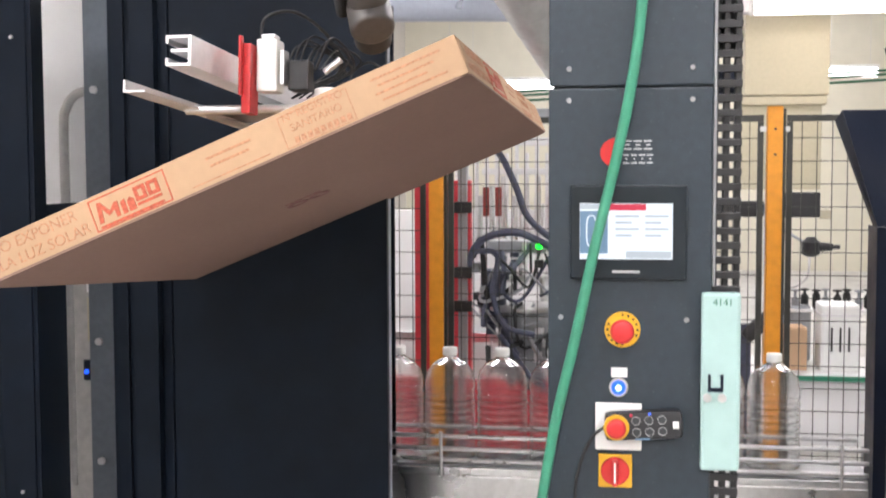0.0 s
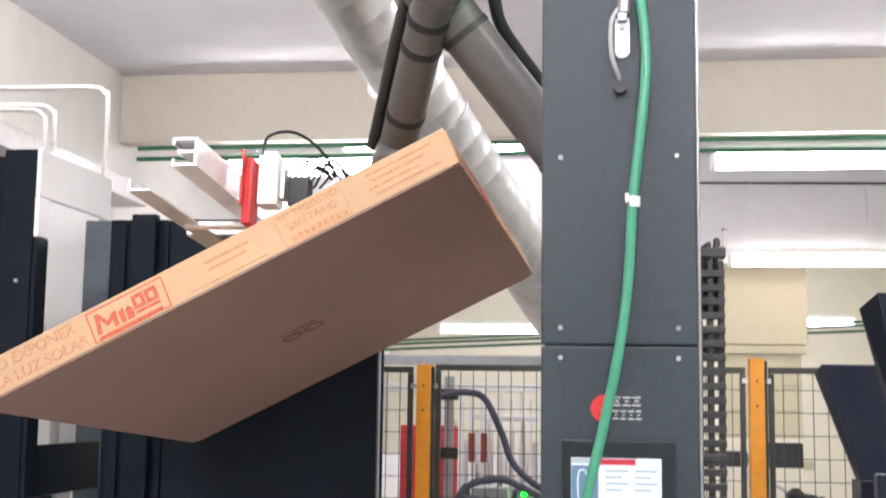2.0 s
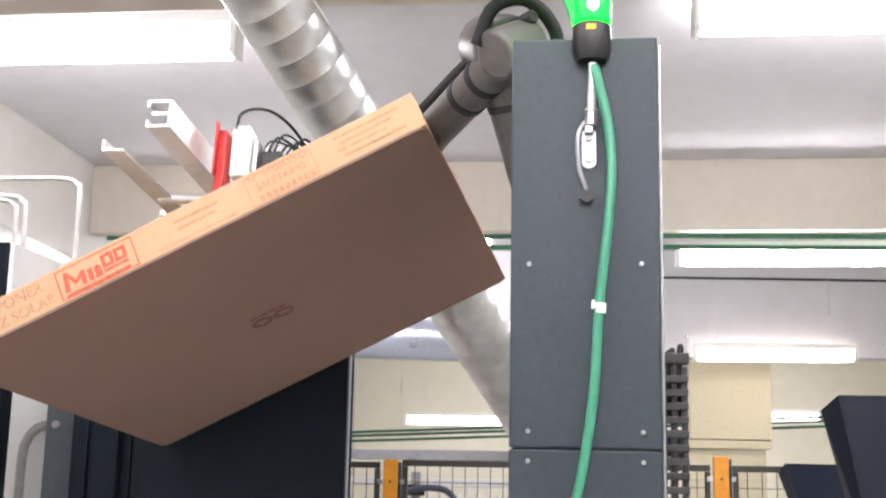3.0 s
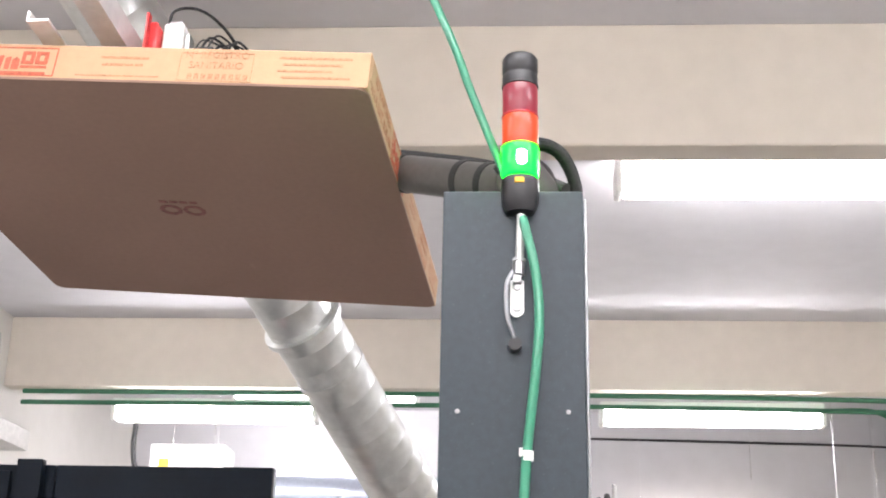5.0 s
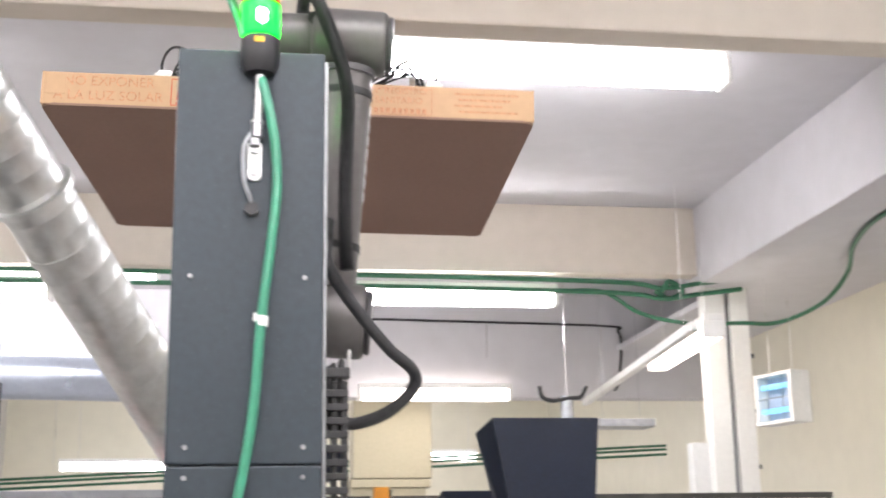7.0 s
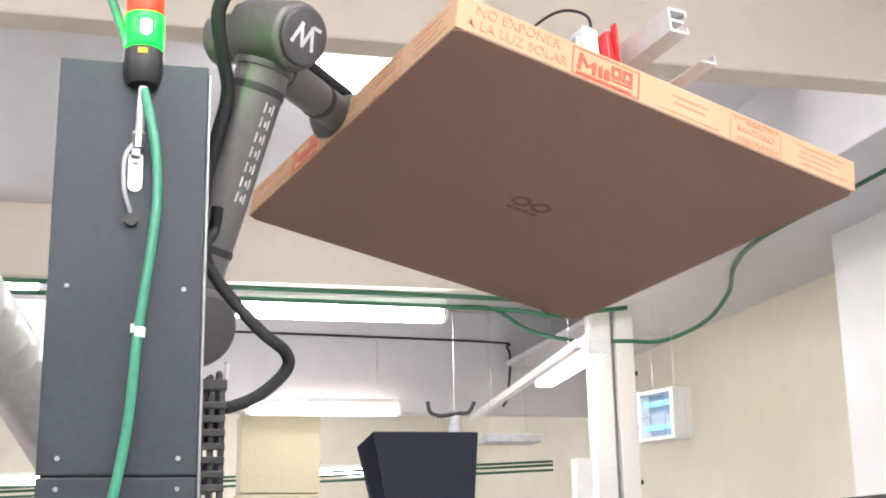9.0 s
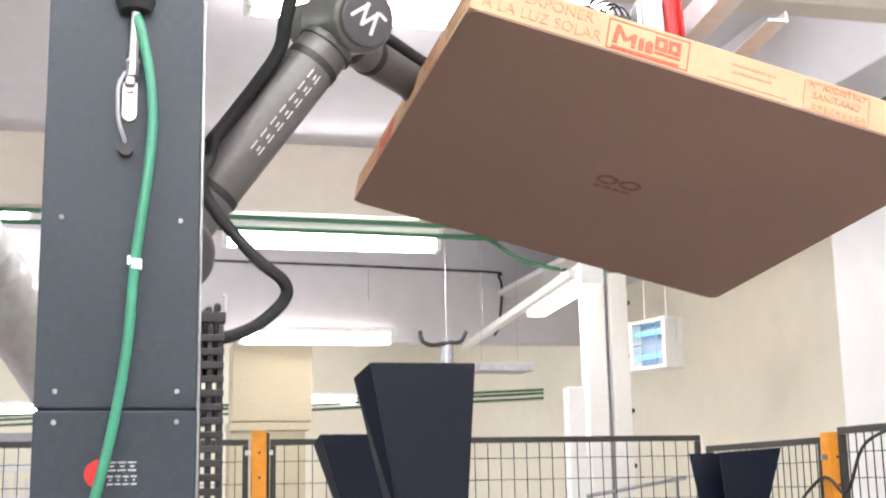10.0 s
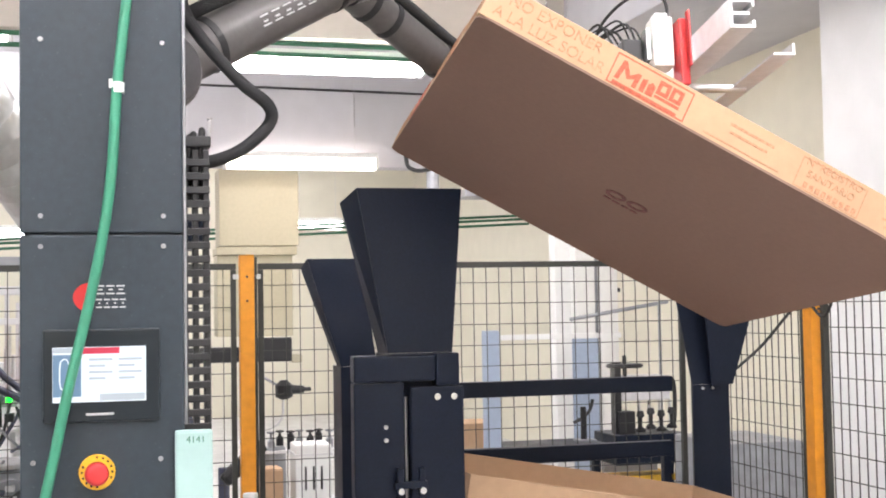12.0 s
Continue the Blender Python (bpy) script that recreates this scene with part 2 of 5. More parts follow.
def writing(s, size, m, depth=0.0006, bm=None):
    """Letters in the x-z plane that face -y, at the pose m."""
    cu = bpy.data.curves.new("letters", "FONT")
    cu.body, cu.size, cu.extrude = s, size, depth
    cu.align_x, cu.align_y = "CENTER", "CENTER"
    ob = bpy.data.objects.new("letters", cu)
    scene.collection.objects.link(ob)
    me = bpy.data.meshes.new_from_object(ob.evaluated_get(bpy.context.evaluated_depsgraph_get()))
    bpy.data.objects.remove(ob)
    bm = bm or bmesh.new()
    n = len(bm.verts)
    bm.from_mesh(me)
    bm.verts.ensure_lookup_table()
    bmesh.ops.transform(bm, matrix=m @ pose(0, 0, 0, 90, 0, 0), verts=bm.verts[n:])
    bpy.data.meshes.remove(me)
    return bm


# ------------------------------------------------------------------ the hall
def hall():
    setting("floor", box(-6, 8, -8, 20, -0.2, 0.0), M_FLOOR, "smooth pale grey resin factory floor, brightened for bounce light", "floor")
    setting("ceiling", box(-6, 8, -8, 20, 4.0, 4.2), M_CEIL, "white painted factory ceiling", "ceiling")
    for y in (-6.53, -2.28, 1.97, 6.22):
        setting("beam_1", box(-6, 3.2, y, y + 0.15, 3.492, 4.0, 0.01), M_BEAM, "cream painted ceiling beam", "beam")
    setting("beam_2", box(-6, 4.6, 9.5, 9.75, 2.98, 4.0, 0.01), M_CEIL, "white boxed beam with a cable along it", "beam")
    setting("beam_3", box(3.2, 3.55, -8, 6.5, 3.42, 4.0, 0.01), M_CEIL, "white painted beam along the hall", "beam")
    setting("ceiling_edge", box(3.55, 6, -8, 12, 3.45, 3.5), M_CEIL, "white panelled side ceiling", "ceiling")
    setting("wall_west", box(-3.82, -3.62, -8, 20, 0, 4.0), M_WALLGREY, "pale grey hall wall", "wall")
    setting("wall_north", box(-6, 8, 17.0, 17.2, 0, 4.0), M_WALL, "cream far wall of the hall", "wall")
    setting("wall_east", box(4.6, 4.8, 4.2, 17, 0, 4.0), M_WALL, "cream sandwich-panel wall", "wall")
    setting("wall_east_near", box(4.05, 4.8, -8, 4.2, 0, 4.0), M_WHITEWALL, "white smooth wall panel", "wall")
    setting("wall_south", box(-6, 8, -8.2, -8, 0, 4.0), M_WALL, "cream rear wall of the hall", "wall")


# Used for the seen lamps and for unseen ones added as fill.
def lamp(x0, x1, y, z, along_y=False, top=4.0, group="fluorescent ceiling lamps", glow=None):
    L = x1 - x0
    ob = thing("ceiling_or_fill_lamp", "lit white fluorescent batten, seen or added for light", "lamp", group, ((x0 + x1) / 2, y, z))
    part("housing", box(-L / 2, L / 2, -0.07, 0.07, 0.035, 0.085, 0.01), M_WHITE, ob)
    part("diffuser", box(-L / 2 + 0.03, L / 2 - 0.03, -0.075, 0.075, -0.07, 0.034, 0.025), glow or M_TUBE, ob, "glowing diffuser")
    for s in (-1, 1):
        part("end_cap", box(s * (L / 2 - 0.012) - 0.017, s * (L / 2 - 0.012) + 0.017, -0.08, 0.08, -0.075, 0.04, 0.012), M_WHITE, ob)
        part("hanger", cyl((s * L * 0.35, 0, 0.085), (s * L * 0.35, 0, top - z), 0.0025, 6), M_STEEL, ob)
    if along_y:
        ob.rotation_euler = (0, 0, radians(85))
    return ob


def lamps():
    lamp(0.49, 2.28, 3.2, 3.868).scale.z = 1.38
    lamp(-3.3, -1.66, 3.2, 3.80).scale.z = 1.38
    lamp(-2.85, -1.38, 6.38, 3.345, top=3.5)
    lamp(0.62, 2.17, 6.38, 3.35, top=3.5)
    lamp(0.97, 2.42, 9.3, 3.0, glow=M_TUBEDIM)
    lamp(-2.5, -0.9, 14.8, 2.70, glow=M_TUBELOW)
    # Next four: unseen battens, added to brighten the far hall.
    lamp(-1.6, 0.0, 12.0, 3.86)
    lamp(0.6, 2.2, 12.0, 3.86)
    lamp(0.6, 2.2, 14.2, 3.86)
    lamp(-2.4, -0.8, 8.2, 3.86)
    lamp(2.35, 3.06, 14.8, 2.80, glow=M_TUBELOW)
    lamp(2.25, 3.9, 6.27, 2.98, True, glow=M_TUBEDIM)
    # Unseen rows above and behind the camera, added to light what faces it.
    for x in (-2.4, 0.0, 2.0):
        for y in (-1.0, -3.4, -5.6):
            lamp(x - 0.8, x + 0.8, y, 3.86)


# ------------------------------------------------------------------ lift column with its controls
def column():
    ob = thing("lift_column", "dark blue-grey steel lift column with control panel", "column")
    part("front_cover", box(-0.14, 0.14, 0.0, 0.012, 1.744, 2.535, 0.004), M_COL, ob)
    part("lower_cover", box(-0.14, 0.14, 0.0, 0.012, 0.02, 1.741, 0.004), M_COL, ob)
    part("body", box(-0.134, 0.134, 0.0125, 0.18, 0.0, 2.527, 0.004), M_COL, ob)
    part("side_trim", box(0.1405, 0.146, 0.004, 0.02, 1.40, 2.52, 0.002), M_COLSIDE, ob, "bright metal edge strip")
    part("base_plate", box(-0.25, 0.25, -0.15, 0.6, 0.0, 0.018, 0.004), M_BLACK, ob)
    for x, z in ((-0.105, 2.087), (0.105, 2.087), (-0.105, 1.774), (0.105, 1.774), (-0.105, 1.72), (0.105, 1.72), (-0.118, 1.344), (0.098, 1.342)):
        part("screw", cyl((x, -0.003, z), (x, 0.001, z), 0.0046, 12, bevel=0.001), M_BOLT, ob)
    bm = bmesh.new()
    prism([(-0.021, 1.605), (-0.021, 1.655)] + [(-0.021 - 0.03 * math.sin(a), 1.63 + 0.026 * math.cos(a)) for a in [math.pi * k / 14 for k in range(1, 14)]], -0.0015, 0.0005, bm)
    part("red_mark", bm, M_RED, ob, "red half-disc emblem")
    bm = bmesh.new()
    for r, z in enumerate((1.643, 1.619)):
        for k in range(3 + r):
            x = -0.012 + k * (0.0175 if r == 0 else 0.0135)
            w = 0.0145 if r == 0 else 0.0105
            box(x, x + w, -0.0012, 0.0, z - 0.008, z - 0.0055, bm=bm)
            box(x, x + w, -0.0012, 0.0, z + 0.0055, z + 0.008, bm=bm)
            box(x + 0.004, x + w - 0.003, -0.0012, 0.0, z - 0.001, z + 0.0015, bm=bm)
    part("pale_mark", bm, M_ETCH, ob, "pale emblem strokes")
    hmi = part("control_screen", box(-0.107, 0.091, -0.012, 0.0, 1.412, 1.574, 0.003), M_PANEL, ob, "black framed touch screen")
    hmi.location.x = 0.006
    part("display", box(-0.091, 0.067, -0.0135, -0.0115, 1.447, 1.543), M_SCREEN, hmi, "bright white and blue display")
    part("display_field", box(-0.0905, -0.043, -0.0145, -0.0136, 1.457, 1.53), M_SCREENBLUE, hmi)
    part("display_bar", box(-0.043, 0.022, -0.0145, -0.0136, 1.531, 1.542), M_SCREENRED, hmi)
    part("display_bar", box(-0.0905, -0.045, -0.0145, -0.0136, 1.533, 1.542), M_SCREENGREY, hmi)
    bm = bmesh.new()
    for i in range(4):
        for k in range(2):
            box(-0.03 + k * 0.05, 0.01 + k * 0.05 - 0.012 * (i % 2), -0.0145, -0.0136, 1.519 - i * 0.011, 1.523 - i * 0.011, bm=bm)
    box(-0.012, 0.065, -0.0145, -0.0136, 1.449, 1.461, bm=bm)
    part("display_lines", bm, M_SCREENGREY, hmi)
    bm = tube([(-0.07, -0.0145, 1.47), (-0.078, -0.0145, 1.475), (-0.078, -0.0145, 1.515), (-0.068, -0.0145, 1.522), (-0.062, -0.0145, 1.51)], 0.0012, 6, 4)
    part("display_sketch", bm, M_SCREEN, hmi)
    part("screen_mark", box(-0.035, 0.012, -0.0128, -0.0118, 1.4235, 1.4275), M_ETCH, hmi)
    es = part("emergency_button", cyl((-0.024, -0.006, 1.32), (-0.024, 0.001, 1.32), 0.031, 28), M_YELLOW, ob, "red mushroom button on yellow disc")
    es.location = (0.013, 0, 0.004)
    part("stem", cyl((-0.024, -0.022, 1.32), (-0.024, -0.005, 1.32), 0.014, 18), M_RED, es)
    part("cap", cyl((-0.024, -0.044, 1.32), (-0.024, -0.020, 1.32), 0.0205, 26, bevel=0.008), M_RED, es, "red mushroom cap", True)
    bm = bmesh.new()
    for k in range(16):
        a = 2 * math.pi * k / 16
        if k % 8 < 6:
            box(-0.002, 0.002, -0.0068, -0.0058, 0.024, 0.0275, bm=bm, m=pose(-0.024, 0, 1.32, 0, math.degrees(a), 0))
    part("lettering_bars", bm, M_BLACK, es)
    part("name_plate", box(-0.030, -0.002, -0.003, 0.0, 1.240, 1.257, 0.001), M_WHITE, ob)
    led = part("indicator", cyl((-0.03, -0.008, 1.217), (-0.03, 0.0, 1.217), 0.0165, 22), M_STEEL, ob, "blue lit round button")
    led.location = (0.013, 0, 0.006)
    part("lens", cyl((-0.03, -0.012, 1.217), (-0.03, -0.007, 1.217), 0.0125, 20, bevel=0.003), M_BLUELED, led, "blue glowing lens")
    part("lens_core", cyl((-0.03, -0.0135, 1.217), (-0.03, -0.0118, 1.217), 0.0055, 14), M_BLUECORE, led)
    sw = part("main_switch", box(-0.065, -0.007, -0.006, 0.0, 1.040, 1.099, 0.002), M_YELLOW, ob, "red rotary main switch on yellow plate")
    sw.location = (0.014, 0, 0.006)
    part("dial", cyl((-0.036, -0.014, 1.07), (-0.036, -0.005, 1.07), 0.025, 26, bevel=0.003), M_RED, sw)
    part("knob", box(-0.041, -0.031, -0.034, -0.013, 1.048, 1.092, 0.004), M_RED, sw)
    part("pointer", box(-0.0375, -0.0345, -0.0355, -0.0335, 1.055, 1.09), M_WHITE, sw)
    part("remote_holder", box(-0.057, 0.023, -0.004, 0.0, 1.112, 1.195, 0.0015), M_WHITE, ob)
    # hanger bracket on the upper cover
    arc = [(0.008 + 0.0135 * math.cos(math.pi * k / 12), 2.285 - 0.0135 * math.sin(math.pi * k / 12)) for k in range(13)]
    br = part("hose_bracket", prism([(0.0215, 2.345), (-0.0055, 2.345)] + arc[::-1], -0.006, 0.0), M_BRACKET, ob, "grey cable bracket with gland")
    part("bolt", cyl((0.008, -0.013, 2.330), (0.008, -0.0055, 2.330), 0.0065, 6), M_BOLT, br)
    part("bolt", cyl((0.008, -0.010, 2.288), (0.008, -0.0055, 2.288), 0.0055, 12), M_BOLT, br)
    part("washer", cyl((0.008, -0.0065, 2.288), (0.008, -0.0058, 2.288), 0.009, 16), M_BOLT, br)
    part("fork", box(-0.0005, 0.0165, -0.024, -0.0065, 2.336, 2.356, 0.003), M_BOLT, br)
    part("rod", cyl((0.012, -0.022, 2.37), (0.016, -0.024, 2.475), 0.0085, 14), M_BRACKET, br)
    part("nut", cyl((0.011, -0.022, 2.352), (0.012, -0.022, 2.378), 0.0115, 6), M_BOLT, br)
    part("ring", cyl((0.0118, -0.022, 2.379), (0.0121, -0.022, 2.384), 0.0125, 18), M_BRACKET, br)
    part("lead", tube([(0.0, -0.02, 2.36), (-0.012, -0.025, 2.33), (-0.011, -0.025, 2.27), (0.0, -0.02, 2.235), (0.004, -0.012, 2.22)], 0.0045, 8), M_GREYMET, br)
    part("gland", cyl((0.004, -0.02, 2.215), (0.004, 0.0, 2.215), 0.013, 14), M_PLASTIC, br)
    return ob


def remote():
    ob = thing("remote_control", "black handheld remote with a red stop button on a holder", "remote", at=(0.026, -0.018, 1.161))
    ob.rotation_euler = (0, radians(-4), 0)
    part("body", box(-0.067, 0.067, -0.013, 0.013, -0.026, 0.026, 0.012), M_PLASTIC, ob, smooth=True)
    r = part("stop_button", cyl((-0.046, -0.018, 0), (-0.046, -0.012, 0), 0.022, 24), M_YELLOW, ob, "red stop button on orange ring")
    part("cap", cyl((-0.046, -0.034, 0), (-0.046, -0.017, 0), 0.017, 24, bevel=0.006), M_RED, r, smooth=True)
    for i in range(3):
        for k in range(2):
            part("key", cyl((-0.012 + i * 0.022, -0.0145, 0.010 - k * 0.02), (-0.012 + i * 0.022, -0.0125, 0.010 - k * 0.02), 0.0075, 14), M_KEY, ob)
            part("key_ring", lathe([(0.0068, 0.0004), (0.0075, 0.0004), (0.0075, 0.0014), (0.0068, 0.0014), (0.0068, 0.0004)], 14, caps=False), M_ETCH, ob).matrix_basis = pose(-0.012 + i * 0.022, -0.0138, 0.010 - k * 0.02, 90)
    part("sticker", box(0.05, 0.06, -0.0145, -0.013, -0.006, 0.006), M_WHITE, ob)
    part("red_led", cyl((-0.02, -0.0148, 0.02), (-0.02, -0.0125, 0.02), 0.0028, 8), M_SCREENRED, ob)
    part("blue_led", cyl((0.012, -0.0148, 0.021), (0.012, -0.0125, 0.021), 0.002, 8), M_BLUELED, ob)
    part("led_strip", box(-0.015, 0.01, -0.0145, -0.0128, -0.0235, -0.021), M_SCREENBLUE, ob)
    part("cable", tube([(-0.066, 0, 0.0), (-0.09, 0, -0.02), (-0.115, 0, -0.07), (-0.125, 0, -0.14), (-0.10, 0, -0.3)], 0.003, 8), M_RUBBER, ob)


def beacon():
    ob = thing("signal_tower", "stack light with lit green, orange and red lenses", "signal light", at=(0.014, -0.012, 2.487))
    ob.scale = (1, 1, 0.94)
    prof = lambda r, z0, z1: lathe([(r * 0.96, z0), (r, z0 + 0.004), (r, z1 - 0.004), (r * 0.96, z1)], 28)
    part("foot", lathe([(0.028, -0.005), (0.036, 0.012), (0.038, 0.04), (0.037, 0.07), (0.033, 0.074)], 28), M_PLASTIC, ob, smooth=True)
    part("sticker", box(-0.011, 0.008, -0.0395, -0.036, 0.05, 0.062, 0.001), M_YELLOW, ob)
    g = part("green_lens", prof(0.037, 0.076, 0.146), M_GREENLIT, ob, "glowing green lens", True)
    part("core", lathe([(0.01, 0.09), (0.014, 0.1), (0.014, 0.122), (0.008, 0.13)], 12, at=(0.002, -0.0262, 0)), M_GREENCORE, g)
    part("orange_lens", prof(0.0365, 0.147, 0.216), M_ORLENS, ob, "orange ribbed lens", True)
    part("red_lens", prof(0.036, 0.217, 0.287), M_REDLENS, ob, "dark red lens", True)
    for z in (0.147, 0.2165, 0.288):
        part("ring", lathe([(0.0375, z - 0.002), (0.038, z), (0.0375, z + 0.002)], 28), M_RED if z < 0.28 else M_PLASTIC, ob)
    part("cap", lathe([(0.036, 0.29), (0.0365, 0.31), (0.035, 0.313), (0.035, 0.318), (0.0365, 0.321), (0.0365, 0.352), (0.032, 0.36), (0.01, 0.363)], 28), M_PLASTIC, ob, smooth=True)


def green_hose():
    ob = thing("air_hose", "green air hose hanging down the column front", "hose")
    part("hanging_run", tube([(-0.152, -0.045, 1.0), (-0.124, -0.04, 1.166), (-0.092, -0.04, 1.306), (-0.059, -0.045, 1.464), (-0.027, -0.04, 1.601), (-0.001, -0.04, 1.727),
                              (0.016, -0.04, 1.85), (0.026, -0.04, 2.0), (0.044, -0.04, 2.167), (0.050, -0.04, 2.264), (0.043, -0.04, 2.353), (0.026, -0.036, 2.435), (0.018, -0.024, 2.468)], 0.0092, 14, 10), M_GREEN, ob, smooth=True)
    part("low_run", tube([(-0.152, -0.045, 1.0), (-0.165, -0.05, 0.8), (-0.17, -0.08, 0.4), (-0.2, -0.1, 0.03), (-0.5, -0.2, 0.012)], 0.0092, 12), M_GREEN, ob, smooth=True)
    part("rising_run", tube([(0.0, 0.03, 2.53), (-0.019, 0.04, 2.59), (-0.09, 0.045, 2.78), (-0.16, 0.05, 2.97), (-0.45, 0.2, 3.7), (-0.5, 0.22, 4.0)], 0.0092, 12), M_GREEN, ob, smooth=True)
    part("tape", cyl((0.0275, -0.04, 1.988), (0.028, -0.04, 2.006), 0.0108, 14), M_WHITE, ob, "white tape wrap")
    part("tape_flag", box(0.012, 0.026, -0.043, -0.0415, 1.996, 2.012, 0.0005, m=pose(0, 0, 0)), M_WHITE, ob, "loose tape end")


def cable_chain():
    ob = thing("cable_chain", "black plastic energy chain beside the column", "cable chain")
    for x in (0.145, 0.1645, 0.184):
        part("side_band", box(x - 0.0055, x + 0.0055, 0.042, 0.075, 0.3, 1.90, 0.002), M_PLASTIC, ob)
    for k in range(50):
        z = 0.62 + k * 0.0255
        part("crossbar", box(0.1385, 0.1905, 0.036, 0.046, z, z + 0.0135, 0.002), M_PLASTIC, ob)
    for k, x in enumerate((0.151, 0.1575, 0.1735)):
        part("cable", tube([(x, 0.062, 1.80), (x, 0.062, 1.83), (x + 0.001, 0.06, 1.87), (x + 0.003, 0.05, 1.915 + 0.01 * k), (x + 0.006, 0.09, 1.93), (x - 0.02, 0.15, 1.9)], 0.0055, 8, 6), M_RUBBER, ob)
    part("clamp", box(0.137, 0.193, 0.035, 0.08, 1.905, 1.925, 0.003), M_PLASTIC, ob)
    part("clamp_lug", box(0.134, 0.147, 0.03, 0.06, 1.83, 1.90, 0.003), M_STEEL, ob, "bright metal lug")
    part("pin", cyl((0.190, 0.05, 1.91), (0.192, 0.05, 1.96), 0.004, 8), M_STEEL, ob)
    g = thing("guard_plate", "mint green metal plate with a handwritten number", "plate")
    part("plate", box(0.122, 0.188, -0.022, -0.004, 1.085, 1.392, 0.006), M_MINT, g)
    part("slot", prism([(0.134, 1.222), (0.134, 1.252), (0.139, 1.252), (0.139, 1.229), (0.155, 1.229), (0.155, 1.252), (0.160, 1.252), (0.160, 1.222)], -0.0235, -0.020), M_BLACK, g)
    for x in (0.133, 0.158):
        part("bolt", cyl((x, -0.028, 1.212), (x, -0.021, 1.212), 0.0075, 12), M_STEEL, g)
    part("writing", writing("4141", 0.017, pose(0.158, -0.0226, 1.375)), M_DKGREEN, g)
    part("stay", box(0.1405, 0.15, -0.004, 0.06, 1.15, 1.2), M_STEEL, g)


# ------------------------------------------------------------------ carton
CW, CD, CH = 1.2, 1.25, 0.09


def face_print(ob, m, L):
    """Printing of one side wall; m puts x along the wall, -y outward, the origin at the wall's middle at the lower edge."""
    k = L / 1.2
    zc = CH * 0.52
    bm = writing("NO EXPONER", 0.036, m @ pose(-0.44 * k, -0.0012, zc + 0.019))
    writing("A LA LUZ SOLAR", 0.036, m @ pose(-0.44 * k, -0.0012, zc - 0.019), bm=bm)
    part("light_warning", bm, M_INKPALE, ob, "faded red sunlight warning")
    bm = bmesh.new()
    x0, x1, z0, z1 = -0.292 * k, -0.100 * k, 0.009, CH - 0.008
    for a in ((x0, x1, z0, z0 + 0.003), (x0, x1, z1 - 0.003, z1), (x0, x0 + 0.003, z0 + 0.003, z1 - 0.003), (x1 - 0.003, x1, z0 + 0.003, z1 - 0.003)):
        box(a[0], a[1], -0.0012, 0.0, a[2], a[3], bm=bm, m=m)
    # bold plain shapes of the emblem
    u = (x1 - x0) / 0.18
    def slab(pts):
        b2 = prism([(x0 + 0.012 * u + px * u, zc + pz) for px, pz in pts], -0.0016, 0.0)
        bmesh.ops.transform(b2, matrix=m, verts=b2.verts[:])
        me = bpy.data.meshes.new("shape")
        b2.to_mesh(me)
        b2.free()
        bm.from_mesh(me)
        bpy.data.meshes.remove(me)
    slab([(0.0, -0.022), (0.006, 0.024), (0.014, 0.024), (0.030, -0.002), (0.026, -0.012), (0.014, 0.008), (0.010, -0.022)])
    slab([(0.030, -0.002), (0.044, 0.012), (0.052, 0.012), (0.050, -0.022), (0.041, -0.022), (0.041, -0.004), (0.026, -0.012)])
    slab([(0.057, -0.022), (0.057, 0.006), (0.068, 0.010), (0.068, -0.022)])
    slab([(0.072, -0.022), (0.072, 0.002), (0.080, 0.009), (0.088, 0.002), (0.088, -0.022)])
    for q in (0.092, 0.122):
        slab([(q, -0.008), (q, 0.024), (q + 0.027, 0.024), (q + 0.027, 0.016), (q + 0.008, 0.016), (q + 0.008, -0.008)])
        slab([(q + 0.008, -0.008), (q + 0.008, 0.0), (q + 0.019, 0.0), (q + 0.019, 0.016), (q + 0.027, 0.016), (q + 0.027, -0.008)])
    slab([(0.092, -0.018), (0.092, -0.012), (0.149, -0.012), (0.149, -0.018)])
    slab([(0.0, -0.034), (0.0, -0.028), (0.149, -0.028), (0.149, -0.034)])
    part("emblem", bm, M_INK, ob, "red framed emblem")
    for i, (a, b) in enumerate(((0.0, 0.11), (0.005, 0.10))):
        part("print_line", box(a * k, b * k, -0.001, 0.0, zc + 0.012 - i * 0.018, zc + 0.018 - i * 0.018, m=m), M_INKPALE, ob)
    part("print_line", box(-0.05 * k, 0.14 * k, -0.001, 0.0, 0.014, 0.017, m=m), M_INKPALE, ob)
    for i in range(4):
        part("print_line", box((0.40 + 0.01 * (i % 2)) * k, (0.56 - 0.02 * (i % 3)) * k, -0.001, 0.0, zc + 0.022 - i * 0.016, zc + 0.027 - i * 0.016, m=m), M_INKPALE, ob)
    bm = bmesh.new()
    x0, x1, z0, z1 = 0.180 * k, 0.345 * k, 0.008, CH - 0.010
    for a in ((x0, x1, z0, z0 + 0.002), (x0, x1, z1 - 0.002, z1), (x0, x0 + 0.002, z0 + 0.002, z1 - 0.002), (x1 - 0.002, x1, z0 + 0.002, z1 - 0.002)):
        box(a[0], a[1], -0.001, 0.0, a[2], a[3], bm=bm, m=m)
    writing("Nº REGISTRO", 0.024, m @ pose((x0 + x1) / 2, -0.0012, zc + 0.026), bm=bm)
    writing("SANITARIO", 0.024, m @ pose((x0 + x1) / 2, -0.0012, zc), bm=bm)
    for i in range(9):
        box(x0 + 0.022 + i * 0.0155, x0 + 0.033 + i * 0.0155, -0.001, 0.0, zc - 0.034, zc - 0.02, bm=bm, m=m)
